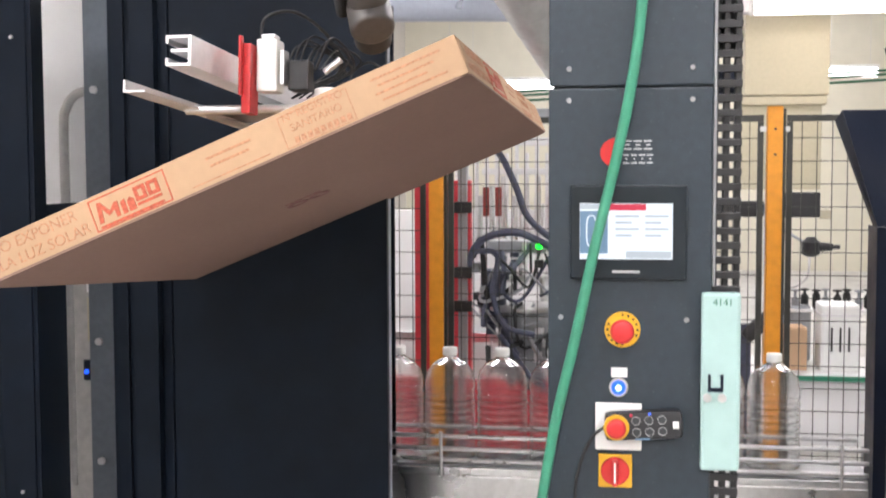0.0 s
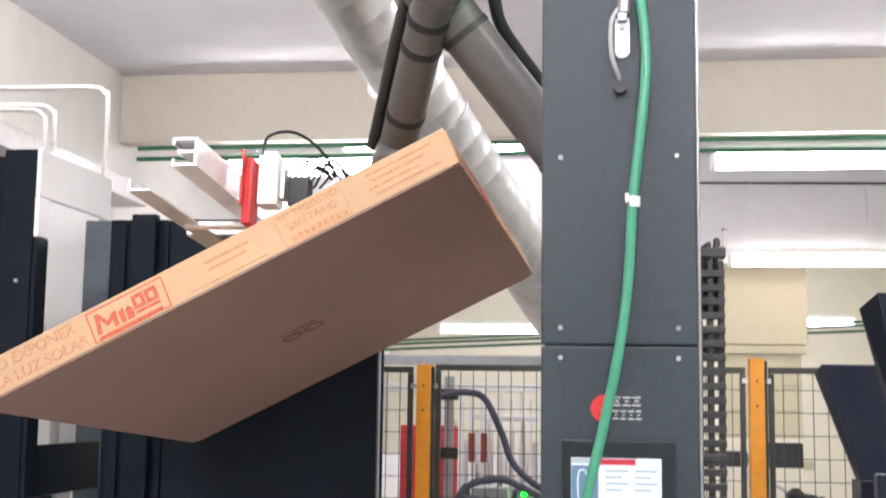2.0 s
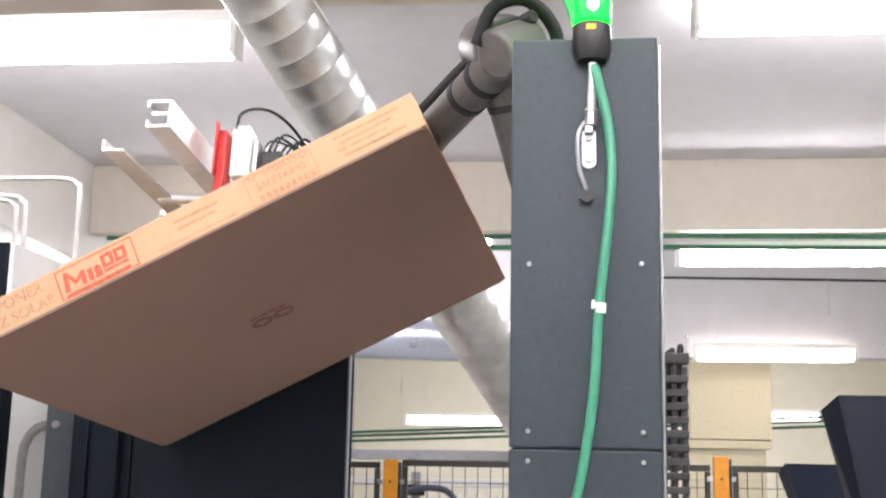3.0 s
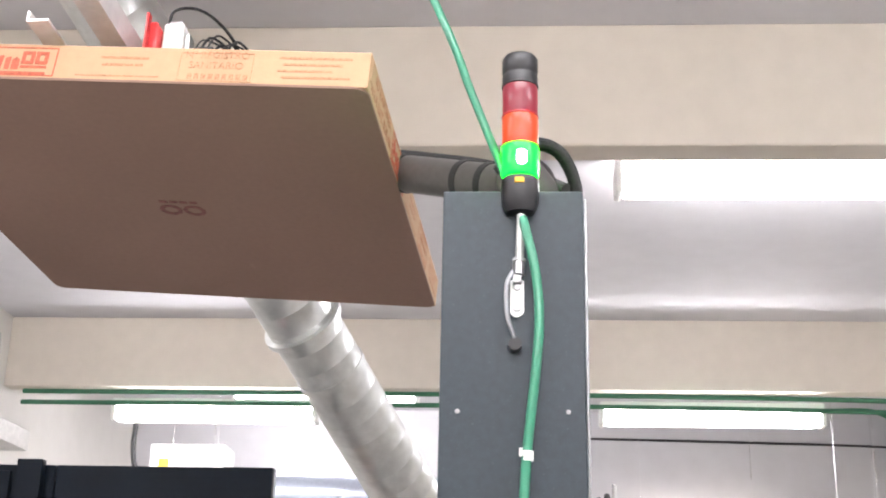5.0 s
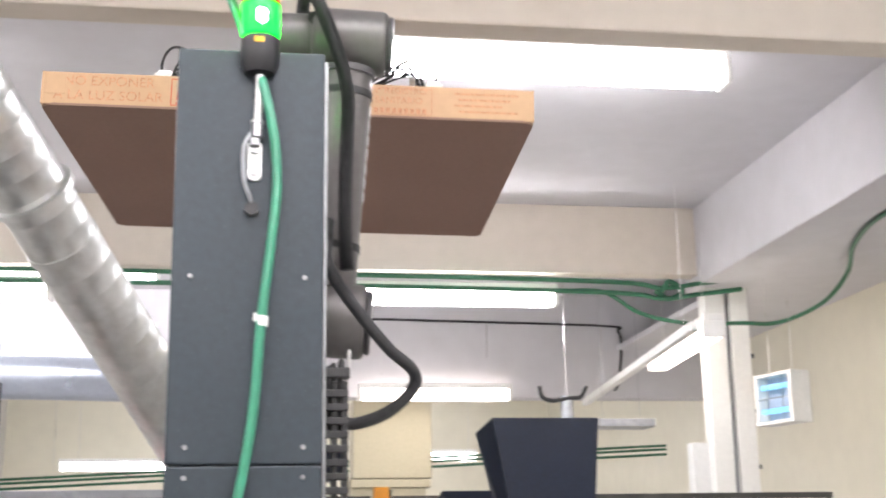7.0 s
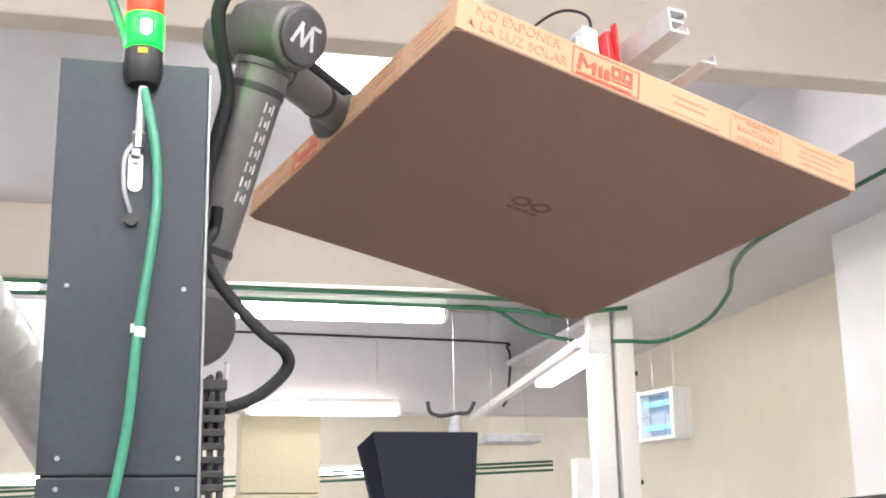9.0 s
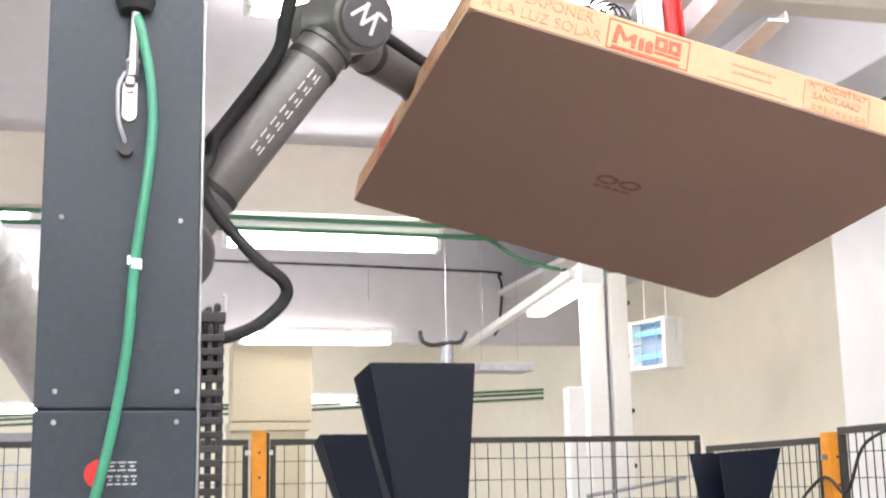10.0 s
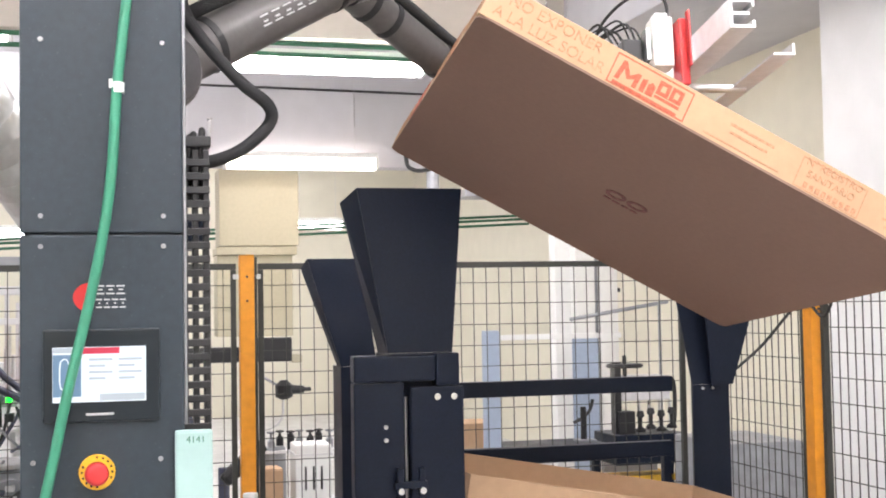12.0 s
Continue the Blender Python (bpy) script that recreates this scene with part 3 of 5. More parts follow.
    part("registry_frame", bm, M_INKPALE, ob, "framed red registry note")


def carton(name, label, parent=None):
    ob = thing(name, label, "carton")
    w, d, h, t = CW / 2, CD / 2, CH, 0.005
    part("wall", box(-w, w, -d, -d + t, 0.004, h, 0.0015), M_CARD, ob)
    part("wall", box(-w, w, d - t, d, 0.004, h, 0.0015), M_CARD, ob)
    part("wall", box(-w, -w + t, -d + t, d - t, 0.004, h - 0.001, 0.0015), M_CARD, ob)
    part("wall", box(w - t, w, -d + t, d - t, 0.004, h - 0.001, 0.0015), M_CARD, ob)
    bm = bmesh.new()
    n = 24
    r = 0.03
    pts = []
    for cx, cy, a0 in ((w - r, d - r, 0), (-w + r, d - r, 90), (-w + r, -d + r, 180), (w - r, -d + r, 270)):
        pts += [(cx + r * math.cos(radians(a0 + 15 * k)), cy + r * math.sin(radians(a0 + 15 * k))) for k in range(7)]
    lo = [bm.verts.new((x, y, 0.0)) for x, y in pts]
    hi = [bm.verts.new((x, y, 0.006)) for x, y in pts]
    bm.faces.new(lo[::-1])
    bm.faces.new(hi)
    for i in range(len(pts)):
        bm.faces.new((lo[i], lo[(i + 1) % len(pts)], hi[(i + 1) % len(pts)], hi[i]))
    # The base's colour holds the underside's shade.
    part("base", bm, M_CARDSHADE, ob, "brown cardboard base with its shade painted in")
    part("lid", box(-w + 0.006, w - 0.006, -d + 0.006, d - 0.006, h - 0.006, h - 0.001, 0.001), M_CARD, ob)
    for sx in (-1, 1):
        part("corner_flap", box(-0.002, 0.004, -0.0, 0.05, 0.03, h - 0.006, 0.001, m=pose(sx * (w - 0.003) + (0.001 if sx > 0 else -0.003), -d + 0.012, 0)), M_CARD, ob)
    face_print(ob, pose(0, -d, 0), CW)
    face_print(ob, pose(0, d, 0, 0, 0, 180), CW)
    face_print(ob, pose(w, 0, 0, 0, 0, 90), CD)
    face_print(ob, pose(-w, 0, 0, 0, 0, -90), CD)
    bm = bmesh.new()
    for cx in (-0.032, 0.032):
        n0 = 24
        ring = []
        for rr in (0.017, 0.029):
            for zz in (-0.0012, 0.0):
                ring.append([bm.verts.new((cx + rr * 1.05 * math.cos(2 * math.pi * i / n0), 0.012 + rr * math.sin(2 * math.pi * i / n0), zz)) for i in range(n0)])
        for p, q in ((0, 2), (2, 3), (3, 1), (1, 0)):
            for i in range(n0):
                bm.faces.new((ring[p][i], ring[p][(i + 1) % n0], ring[q][(i + 1) % n0], ring[q][i]))
    for k in range(4):
        box(-0.05 + k * 0.027, -0.029 + k * 0.027, -0.042, -0.030, -0.0012, 0.0, bm=bm)
    part("base_mark", bm, M_STAIN, ob, "dark red printed mark")
    return ob


# ------------------------------------------------------------------ robot
AX, AY, OFF, ZS = 0.0, 0.42, 0.17, 2.08
L1, L2 = 0.645, 0.66


def robot():
    ob = thing("robot_arm", "dark grey six-axis robot arm with vacuum gripper", "robot")
    base = part("base", lathe([(0.10, 1.78), (0.105, 1.79), (0.105, 1.86), (0.085, 1.9), (0.085, 1.97)], 32, at=(AX, AY, 0)), M_ARMDARK, ob, smooth=True)
    part("carriage", box(-0.14, 0.2, 0.20, 0.6, 1.74, 1.785, 0.006), M_BLACK, ob)
    part("carriage_mount", box(-0.10, 0.14, 0.181, 0.23, 1.45, 1.74, 0.006), M_BLACK, ob)
    # the turret turns about the upright axis; its x points along the arm
    tur = part("turret", lathe([(0.084, -0.11), (0.09, -0.10), (0.09, 0.06), (0.075, 0.085), (0.02, 0.095)], 32), M_ARM, ob, smooth=True)
    part("turret_joint", cyl((0, -0.02, 0), (0, -OFF + 0.055, 0), 0.078, 28, bevel=0.01), M_ARM, tur, smooth=True)
    # upper arm: z along the tube, y to its outer side
    up = part("upper_arm", cyl((0, 0, 0.07), (0, 0, L1 - 0.07), 0.058, 32), M_ARM, ob, smooth=True)
    for z, s in ((0.0, 0.082), (L1, 0.074)):
        part("joint_housing", cyl((0, -0.085, z), (0, 0.085, z), s, 36, bevel=0.014), M_ARM, up, smooth=True)
        c = part("joint_cap", cyl((0, 0.084, z), (0, 0.098, z), s * 0.86, 36, bevel=0.006), M_ARMDARK, up, smooth=True)
    for z in (0.16, L1 - 0.13):
        part("collar", cyl((0, 0, z - 0.008), (0, 0, z + 0.008), 0.0605, 32), M_RUBBER, up, "black rubber strap")
    part("collar", cyl((0, 0, L1 - 0.085), (0, 0, L1 - 0.07), 0.064, 32), M_ARMDARK, up)
    bm = bmesh.new()
    for k in range(7):
        z = 0.27 + k * 0.033
        box(0.009, 0.012, 0.0545, 0.0592, z, z + 0.022, bm=bm)
        box(-0.012, -0.009, 0.0545, 0.0592, z, z + 0.022, bm=bm)
        box(-0.004, 0.0, 0.056, 0.0598, z + 0.004, z + 0.016, bm=bm)
    part("pale_mark", bm, M_ETCH, up, "pale emblem strokes along the tube")
    bm = bmesh.new()
    for x, r in ((-0.018, 20), (-0.004, -20), (0.012, 20), (0.026, -20)):
        box(-0.004, 0.004, 0.097, 0.0995, -0.026, 0.026, bm=bm, m=pose(x, 0, L1, 0, r, 0))
    box(-0.036, -0.012, 0.097, 0.0995, L1 + 0.022, L1 + 0.029, bm=bm)
    part("cap_mark", bm, M_ETCH, up, "pale strokes on the joint cap")
    hose = [(-0.07, -0.12, L1 + 0.03), (-0.01, -0.115, L1 + 0.095), (0.07, -0.09, L1 + 0.085), (0.122, -0.05, L1 + 0.0), (0.108, -0.01, L1 - 0.09), (0.080, 0.01, L1 - 0.16), (0.073, 0.015, L1 - 0.25), (0.073, 0.02, 0.3), (0.076, 0.03, 0.17), (0.075, 0.04, 0.10)]
    part("hose", tube(hose, 0.0155, 12, 64, ribs=True), M_RUBBER, up, "black corrugated hose")
    # forearm: z along the tube from the elbow
    fo = part("forearm", cyl((0, 0, 0.02), (0, 0, L2 - 0.12), 0.046, 30), M_ARM, ob, smooth=True)
    part("elbow_housing", cyl((0, -0.055, 0), (0, 0.06, 0), 0.056, 32, bevel=0.012), M_ARM, fo, smooth=True)
    for z in (0.12, 0.20, L2 - 0.25):
        part("collar", cyl((0, 0, z - 0.009), (0, 0, z + 0.009), 0.0485, 30), M_RUBBER, fo, "black rubber strap")
    part("wrist_housing", cyl((0, -0.07, L2 - 0.12), (0, 0.07, L2 - 0.12), 0.052, 28, bevel=0.01), M_ARM, fo, smooth=True)
    part("wrist_end", cyl((0, 0, L2 - 0.10), (0, 0, L2), 0.046, 28, bevel=0.008), M_ARMDARK, fo, smooth=True)
    part("hose", tube([(0.035, 0.045, -0.06), (0.056, 0.04, 0.05), (0.061, 0.02, 0.2), (0.061, 0.015, 0.4), (0.061, 0.015, L2 - 0.1)], 0.015, 12, 60, ribs=True), M_RUBBER, fo, "black corrugated hose")
    # loose loop of hose from the chain to the shoulder; it swings about the chain's end
    loop = [(0.165, 0.10, 1.885), (0.20, 0.07, 1.883), (0.254, 0.05, 1.905), (0.301, 0.04, 1.95), (0.30, 0.04, 1.985), (0.255, 0.05, 2.025), (0.203, 0.05, 2.08), (0.162, 0.06, 2.135), (0.146, 0.08, 2.175), (0.147, 0.11, 2.21), (0.165, 0.15, 2.25), (0.172, 0.16, 2.30)]
    lo = part("hose_loop", tube([(x - 0.165, y - 0.10, z - 1.89) for x, y, z in loop], 0.0125, 12, 40, ribs=True), M_RUBBER, ob, "black corrugated hose loop")
    # gripper: in the carton's own space
    gr = part("gripper", box(-0.12, 0.25, -0.20, 0.05, 0.195, 0.212, 0.004), M_ALU, ob, "aluminium gripper frame with vacuum units")
    c = [(0.0, 0.235), (0.057, 0.235), (0.057, 0.30), (0.0, 0.30), (0.0, 0.283), (0.006, 0.283), (0.006, 0.294), (0.051, 0.294),
         (0.051, 0.271), (0.012, 0.271), (0.012, 0.264), (0.051, 0.264), (0.051, 0.241), (0.006, 0.241), (0.006, 0.252), (0.0, 0.252)]
    part("rail", prism([(x + 0.02, z) for x, z in c], -0.68, 0.64), M_ALU, gr, "slotted aluminium rail")
    part("angle_bar", prism([(-0.075, 0.180), (-0.025, 0.180), (-0.025, 0.185), (-0.07, 0.185), (-0.07, 0.207), (-0.075, 0.207)], -0.68, 0.62), M_ALU, gr, "aluminium angle bar")
    part("cross_tube", cyl((-0.06, -0.36, 0.180), (0.26, -0.36, 0.180), 0.011, 12), M_STEEL, gr)
    part("cross_tube", cyl((-0.06, 0.36, 0.180), (0.26, 0.36, 0.180), 0.011, 12), M_STEEL, gr)
    for x in (0.20, 0.25):
        for y in (-0.36, 0.36):
            part("suction_cup", lathe([(0.03, 0.0), (0.024, 0.012), (0.03, 0.02), (0.014, 0.03), (0.012, 0.046), (0.008, 0.05)], 16, at=(x, y, 0.1315)), M_RUBBER, gr)
    for s in (-1, 1):
        part("vacuum_block", box(0.135, 0.185, s * 0.40 - 0.03, s * 0.40 + 0.03, 0.213, 0.335, 0.006), M_WHITE, gr, "white vacuum block")
        part("red_bracket", box(0.110, 0.132, s * 0.43 - 0.03, s * 0.43 + 0.03, 0.16, 0.32, 0.004), M_RED, gr, "red bracket")
        part("red_bracket", box(0.110, 0.116, s * 0.47 - 0.01, s * 0.47 + 0.01, 0.20, 0.335, 0.002), M_RED, gr, "red bracket")
        part("valve", box(0.20, 0.25, s * 0.37 - 0.025, s * 0.37 + 0.025, 0.22, 0.29, 0.005), M_PLASTIC, gr)
        part("valve", box(0.188, 0.199, s * 0.40 - 0.02, s * 0.40 + 0.02, 0.23, 0.31, 0.003), M_STEEL, gr)
        part("valve_cap", box(0.144, 0.176, s * 0.40 - 0.02, s * 0.40 + 0.02, 0.335, 0.347, 0.003), M_STEEL, gr)
        part("filter_bowl", cyl((0.28, s * 0.34, 0.16), (0.28, s * 0.34, 0.23), 0.03, 16, bevel=0.006), M_WHITE, gr)
        part("elbow_fitting", cyl((0.27, s * 0.33, 0.27), (0.31, s * 0.33, 0.30), 0.009, 10), M_STEEL, gr)
        for k in range(7):
            a = 0.19 + 0.013 * k
            part("lead", tube([(a, s * (0.38 - 0.004 * k), 0.27), (a + 0.03, s * (0.36 - 0.01 * k), 0.33 + 0.012 * (k % 3)), (0.28 + 0.008 * k, s * (0.27 - 0.02 * (k % 4)), 0.30 - 0.012 * (k % 2)), (0.12 + 0.02 * (k % 3), s * 0.10, 0.24 + 0.02 * (k % 2))], 0.0026 + 0.0008 * (k % 2), 7, 6), M_RUBBER, gr)
        part("arched_lead", tube([(0.14, s * 0.41, 0.32), (0.15, s * 0.41, 0.385), (0.21, s * 0.37, 0.405), (0.27, s * 0.3, 0.36), (0.29, s * 0.2, 0.28)], 0.004, 7, 8), M_RUBBER, gr)
    part("mount_plate", box(0.0, 0.19, -0.12, 0.04, 0.0, 0.015, 0.004, m=pose(0.215, 0, 0.213, 0, -18, 0)), M_ALU, gr)
    part("flange", cyl((0.362, -0.04, 0.245), (0.345, -0.04, 0.295), 0.048, 26, bevel=0.006), M_ARMDARK, gr)
    return ob, tur, up, fo, gr, lo


# ------------------------------------------------------------------ dark machine
def machine():
    ob = thing("packing_machine", "black panelled packing machine with steel uprights", "machine")
    part("front_panel", box(-1.455, -0.757, 1.60, 1.63, 0.05, 2.222, 0.004), M_MACHINE, ob)
    part("front_panel", box(-1.66, -1.459, 1.60, 1.63, 0.05, 2.222, 0.004), M_MACHINE, ob)
    # Faint sheen on the panel's edge, put in as a blue-grey strip.
    part("sheen_strip", box(-0.762, -0.757, 1.631, 1.665, 0.05, 2.222, 0.002), M_BLUEGREY, ob, "blue-grey edge strip, a sheen put in as colour")
    part("top_panel", box(-1.66, -0.86, 1.631, 2.25, 2.15, 2.175, 0.003), M_MACHINE, ob)
    part("back_panel", box(-1.66, -0.86, 2.23, 2.25, 0.05, 2.148, 0.003), M_MACHINE, ob)
    up = part("upright", box(-1.985, -1.868, 2.12, 2.20, 0.0, 2.30, 0.004), M_MACHPOST, ob, "blue-grey steel upright")
    for z in (0.52, 0.965, 1.885):
        part("bolt", cyl((-1.945, 2.108, z), (-1.945, 2.121, z), 0.014, 12), M_ALU, up)
    part("inner_post", box(-1.572, -1.49, 1.56, 1.598, 0.05, 2.235, 0.003), M_MACHINE, ob)
    part("corner_strip", box(-1.64, -1.60, 1.585, 1.598, 0.05, 2.2, 0.003), M_MACHINE, ob)
    part("pale_infill", box(-2.35, -1.92, 2.36, 2.38, 1.45, 2.33, 0.003), M_WHITEWALL, ob, "pale infill panel")
    # This lower infill is pale; its shade is put in as grey.
    part("shaded_infill", box(-2.35, -1.92, 2.36, 2.38, 0.0, 1.448, 0.003), M_PIPE, ob, "pale infill panel, its shade put in as grey")
    part("label_strip", box(-2.10, -2.075, 2.35, 2.359, 1.12, 1.40, 0.002), M_WHITEWALL, ob)
    part("label_strip", box(-2.10, -2.075, 2.35, 2.359, 0.93, 1.10, 0.002), M_BEIGE, ob)
    part("switch_box", box(-2.11, -2.06, 2.33, 2.349, 0.78, 0.86, 0.003), M_BLACK, ob)
    part("blue_lamp", cyl((-2.095, 2.329, 0.815), (-2.095, 2.32, 0.815), 0.008, 12), M_BLUELED, ob)
    part("conduit", tube([(-2.10, 2.20, 0.4), (-2.10, 2.20, 1.2), (-2.105, 2.20, 1.72), (-2.09, 2.20, 1.83), (-2.04, 2.20, 1.88), (-1.96, 2.21, 1.885)], 0.018, 12), M_PIPE, ob, smooth=True)
    cb = thing("control_cabinet", "tall black cabinet with a silver side", "cabinet")
    part("front_post", box(-2.40, -1.935, 1.40, 1.47, 0.0, 2.40, 0.004), M_MACHINE, cb)
    part("corner_post", box(-1.932, -1.826, 1.385, 1.47, 0.0, 2.42, 0.004), M_MACHINE, cb)
    part("side_head", box(-1.825, -1.81, 1.39, 1.94, 2.27, 2.42, 0.003), M_WHITEWALL, cb, "white side panel over an opening")
    part("side_stile", box(-1.825, -1.81, 1.39, 1.465, 2.14, 2.268, 0.002), M_WHITEWALL, cb, "white side panel over an opening")
    part("side_stile", box(-1.825, -1.81, 1.39, 1.465, 1.33, 2.138, 0.002), M_MACHINE, cb)
    part("side_stile", box(-1.825, -1.81, 1.39, 1.585, 0.0, 1.328, 0.002), M_MACHINE, cb)
    part("side_band", box(-1.825, -1.81, 1.466, 1.94, 1.33, 1.49, 0.003), M_MACHINE, cb)
    part("inner_panel", box(-2.40, -1.99, 2.24, 2.255, 1.45, 2.40, 0.003), M_WHITEWALL, cb, "pale inner panel")
    part("riser", cyl((-1.86, 1.64, 0.2), (-1.86, 1.64, 1.33), 0.007, 10), M_STEEL, cb, smooth=True)
    part("riser", cyl((-1.88, 1.68, 0.2), (-1.88, 1.68, 1.33), 0.009, 10), M_PIPE, cb, smooth=True)
    for z in (0.6, 1.3, 2.0):
        part("screw", cyl((-1.87, 1.377, z), (-1.87, 1.386, z), 0.006, 8), M_STEEL, cb)


# ------------------------------------------------------------------ fence
def fence_panel(p0, p1, z0, z1, label, nx):
    """A framed wire mesh from p0 to p1 in plan."""
    a, b = Vector((*p0, 0)), Vector((*p1, 0))
    L = (b - a).length
    ob = thing("mesh_fence", label, "fence", "safety fence panels", (*p0, 0))
    ob.rotation_euler = (0, 0, math.atan2(b.y - a.y, b.x - a.x))
    part("top_rail", box(0, L, -0.012, 0.012, z1 - 0.025, z1, 0.002), M_WIRE, ob)
    part("bottom_rail", box(0, L, -0.012, 0.012, z0, z0 + 0.025, 0.002), M_WIRE, ob)
    for x in (0.0, L - 0.022):
        part("stile", box(x, x + 0.022, -0.012, 0.012, z0 + 0.026, z1 - 0.026, 0.002), M_WIRE, ob)
    for k in range(1, nx):
        x = L * k / nx
        part("wire", box(x - 0.0017, x + 0.0017, -0.0017, 0.0017, z0 + 0.02, z1 - 0.02), M_WIRE, ob)
    for k in range(1, int((z1 - z0) / 0.0905)):
        z = z1 - 0.0905 * k
        part("wire", box(0.01, L - 0.01, 0.0018, 0.0052, z - 0.0017, z + 0.0017), M_WIRE, ob)
    return ob


def fence_post(x, y, z1):
    ob = thing("fence_post", "orange painted steel fence post", "post", "fence posts", (x, y, 0))
    part("tube", box(-0.03, 0.03, -0.03, 0.03, 0.0, z1, 0.004), M_ORANGE, ob)
    part("foot", box(-0.06, 0.06, -0.06, 0.06, 0.0, 0.012, 0.002), M_ORANGE, ob)
    part("edge", box(0.0305, 0.042, -0.02, 0.02, 0.02, z1 - 0.01, 0.001), M_WIRE, ob)
    for z in (z1 - 0.09, z1 - 0.19):
        part("screw", cyl((0, -0.036, z), (0, -0.029, z), 0.005, 8), M_PLASTIC, ob)
    for s in (-1, 1):
        part("clip", box(s * 0.045 - 0.012, s * 0.045 + 0.012, -0.02, -0.012, z1 - 0.1, z1 - 0.08, 0.002), M_STEEL, ob)


def fence():
    y = 2.9
    fence_panel((-2.2, y), (-0.86, y), 0.1, 1.79, "black wire mesh fence panel", 24)
    fence_panel((-0.765, y), (0.495, y), 0.1, 1.80, "black wire mesh fence panel", 24)
    fence_panel((0.585, y), (2.50, y), 0.1, 1.80, "long black wire mesh fence panel", 33)
    fence_panel((2.52, 2.86), (2.52, 1.90), 0.1, 1.75, "black wire mesh fence panel along the side", 19)
    fence_panel((2.52, 1.78), (2.52, 0.2), 0.1, 1.78, "black wire mesh fence panel along the side", 31)
    fence_post(-0.812, y, 1.80)
    fence_post(0.538, y, 1.835)
    fence_post(2.52, 1.84, 1.765)


# ------------------------------------------------------------------ bottle conveyor
def conveyor():
    ob = thing("bottle_conveyor", "stainless steel bottle conveyor with guide rails", "conveyor")
    part("bed", box(-1.6, 0.80, 2.18, 2.46, 0.46, 0.525, 0.004), M_STEEL, ob)
    part("belt", box(-1.6, 0.80, 2.20, 2.44, 0.526, 0.532), M_GREYMET, ob)
    part("side_skirt", box(-1.6, 0.80, 2.165, 2.178, 0.30, 0.50, 0.003), M_STEEL, ob)
    for z in (0.56, 0.60, 0.645):
        part("guide_rail", cyl((-1.6, 2.17, z), (0.80, 2.17, z - 0.01), 0.008, 10), M_STEEL, ob)
    part("guide_rail", cyl((-1.6, 2.45, 0.62), (0.80, 2.45, 0.61), 0.008, 10), M_STEEL, ob)
    for x in (-1.4, -0.68, 0.1, 0.7):
        part("leg", box(x - 0.02, x + 0.02, 2.19, 2.23, 0.0, 0.46, 0.002), M_STEEL, ob)
        part("rail_post", cyl((x, 2.158, 0.5), (x, 2.158, 0.66), 0.006, 8), M_STEEL, ob)
    def bottle(x, first=None):
        if first is not None:
            return copy_thing(first, pose(x, 2.31, 0.5325))
        b = thing("water_bottle", "large clear ribbed plastic water bottle on the conveyor", "bottle", "bottles on the conveyor", (x, 2.31, 0.5325))
        prof = [(0.0005, 0.012), (0.08, 0.004), (0.094, 0.012)]
        for k in range(9):
            z = 0.026 + k * 0.025
            prof += [(0.0935, z), (0.0935, z + 0.011), (0.0875, z + 0.018)]
        prof += [(0.0935, 0.258), (0.093, 0.285), (0.084, 0.322), (0.062, 0.350), (0.034, 0.368), (0.024, 0.376), (0.024, 0.385)]
        inner = [(max(r - 0.0015, 0.0003), z + 0.0012) for r, z in prof][::-1]
        part("shell", lathe(prof + inner, 28, caps=False), M_PET, b, smooth=True)
        part("cap", lathe([(0.026, 0.38), (0.0275, 0.384), (0.0275, 0.405), (0.025, 0.409), (0.005, 0.41)], 20), M_WHITE, b, "white screw cap", True)
        return b
    f = bottle(-0.862)
    for x in (-0.669, -0.477, -0.285, -0.093, 0.295, 0.487):
        bottle(x, f)


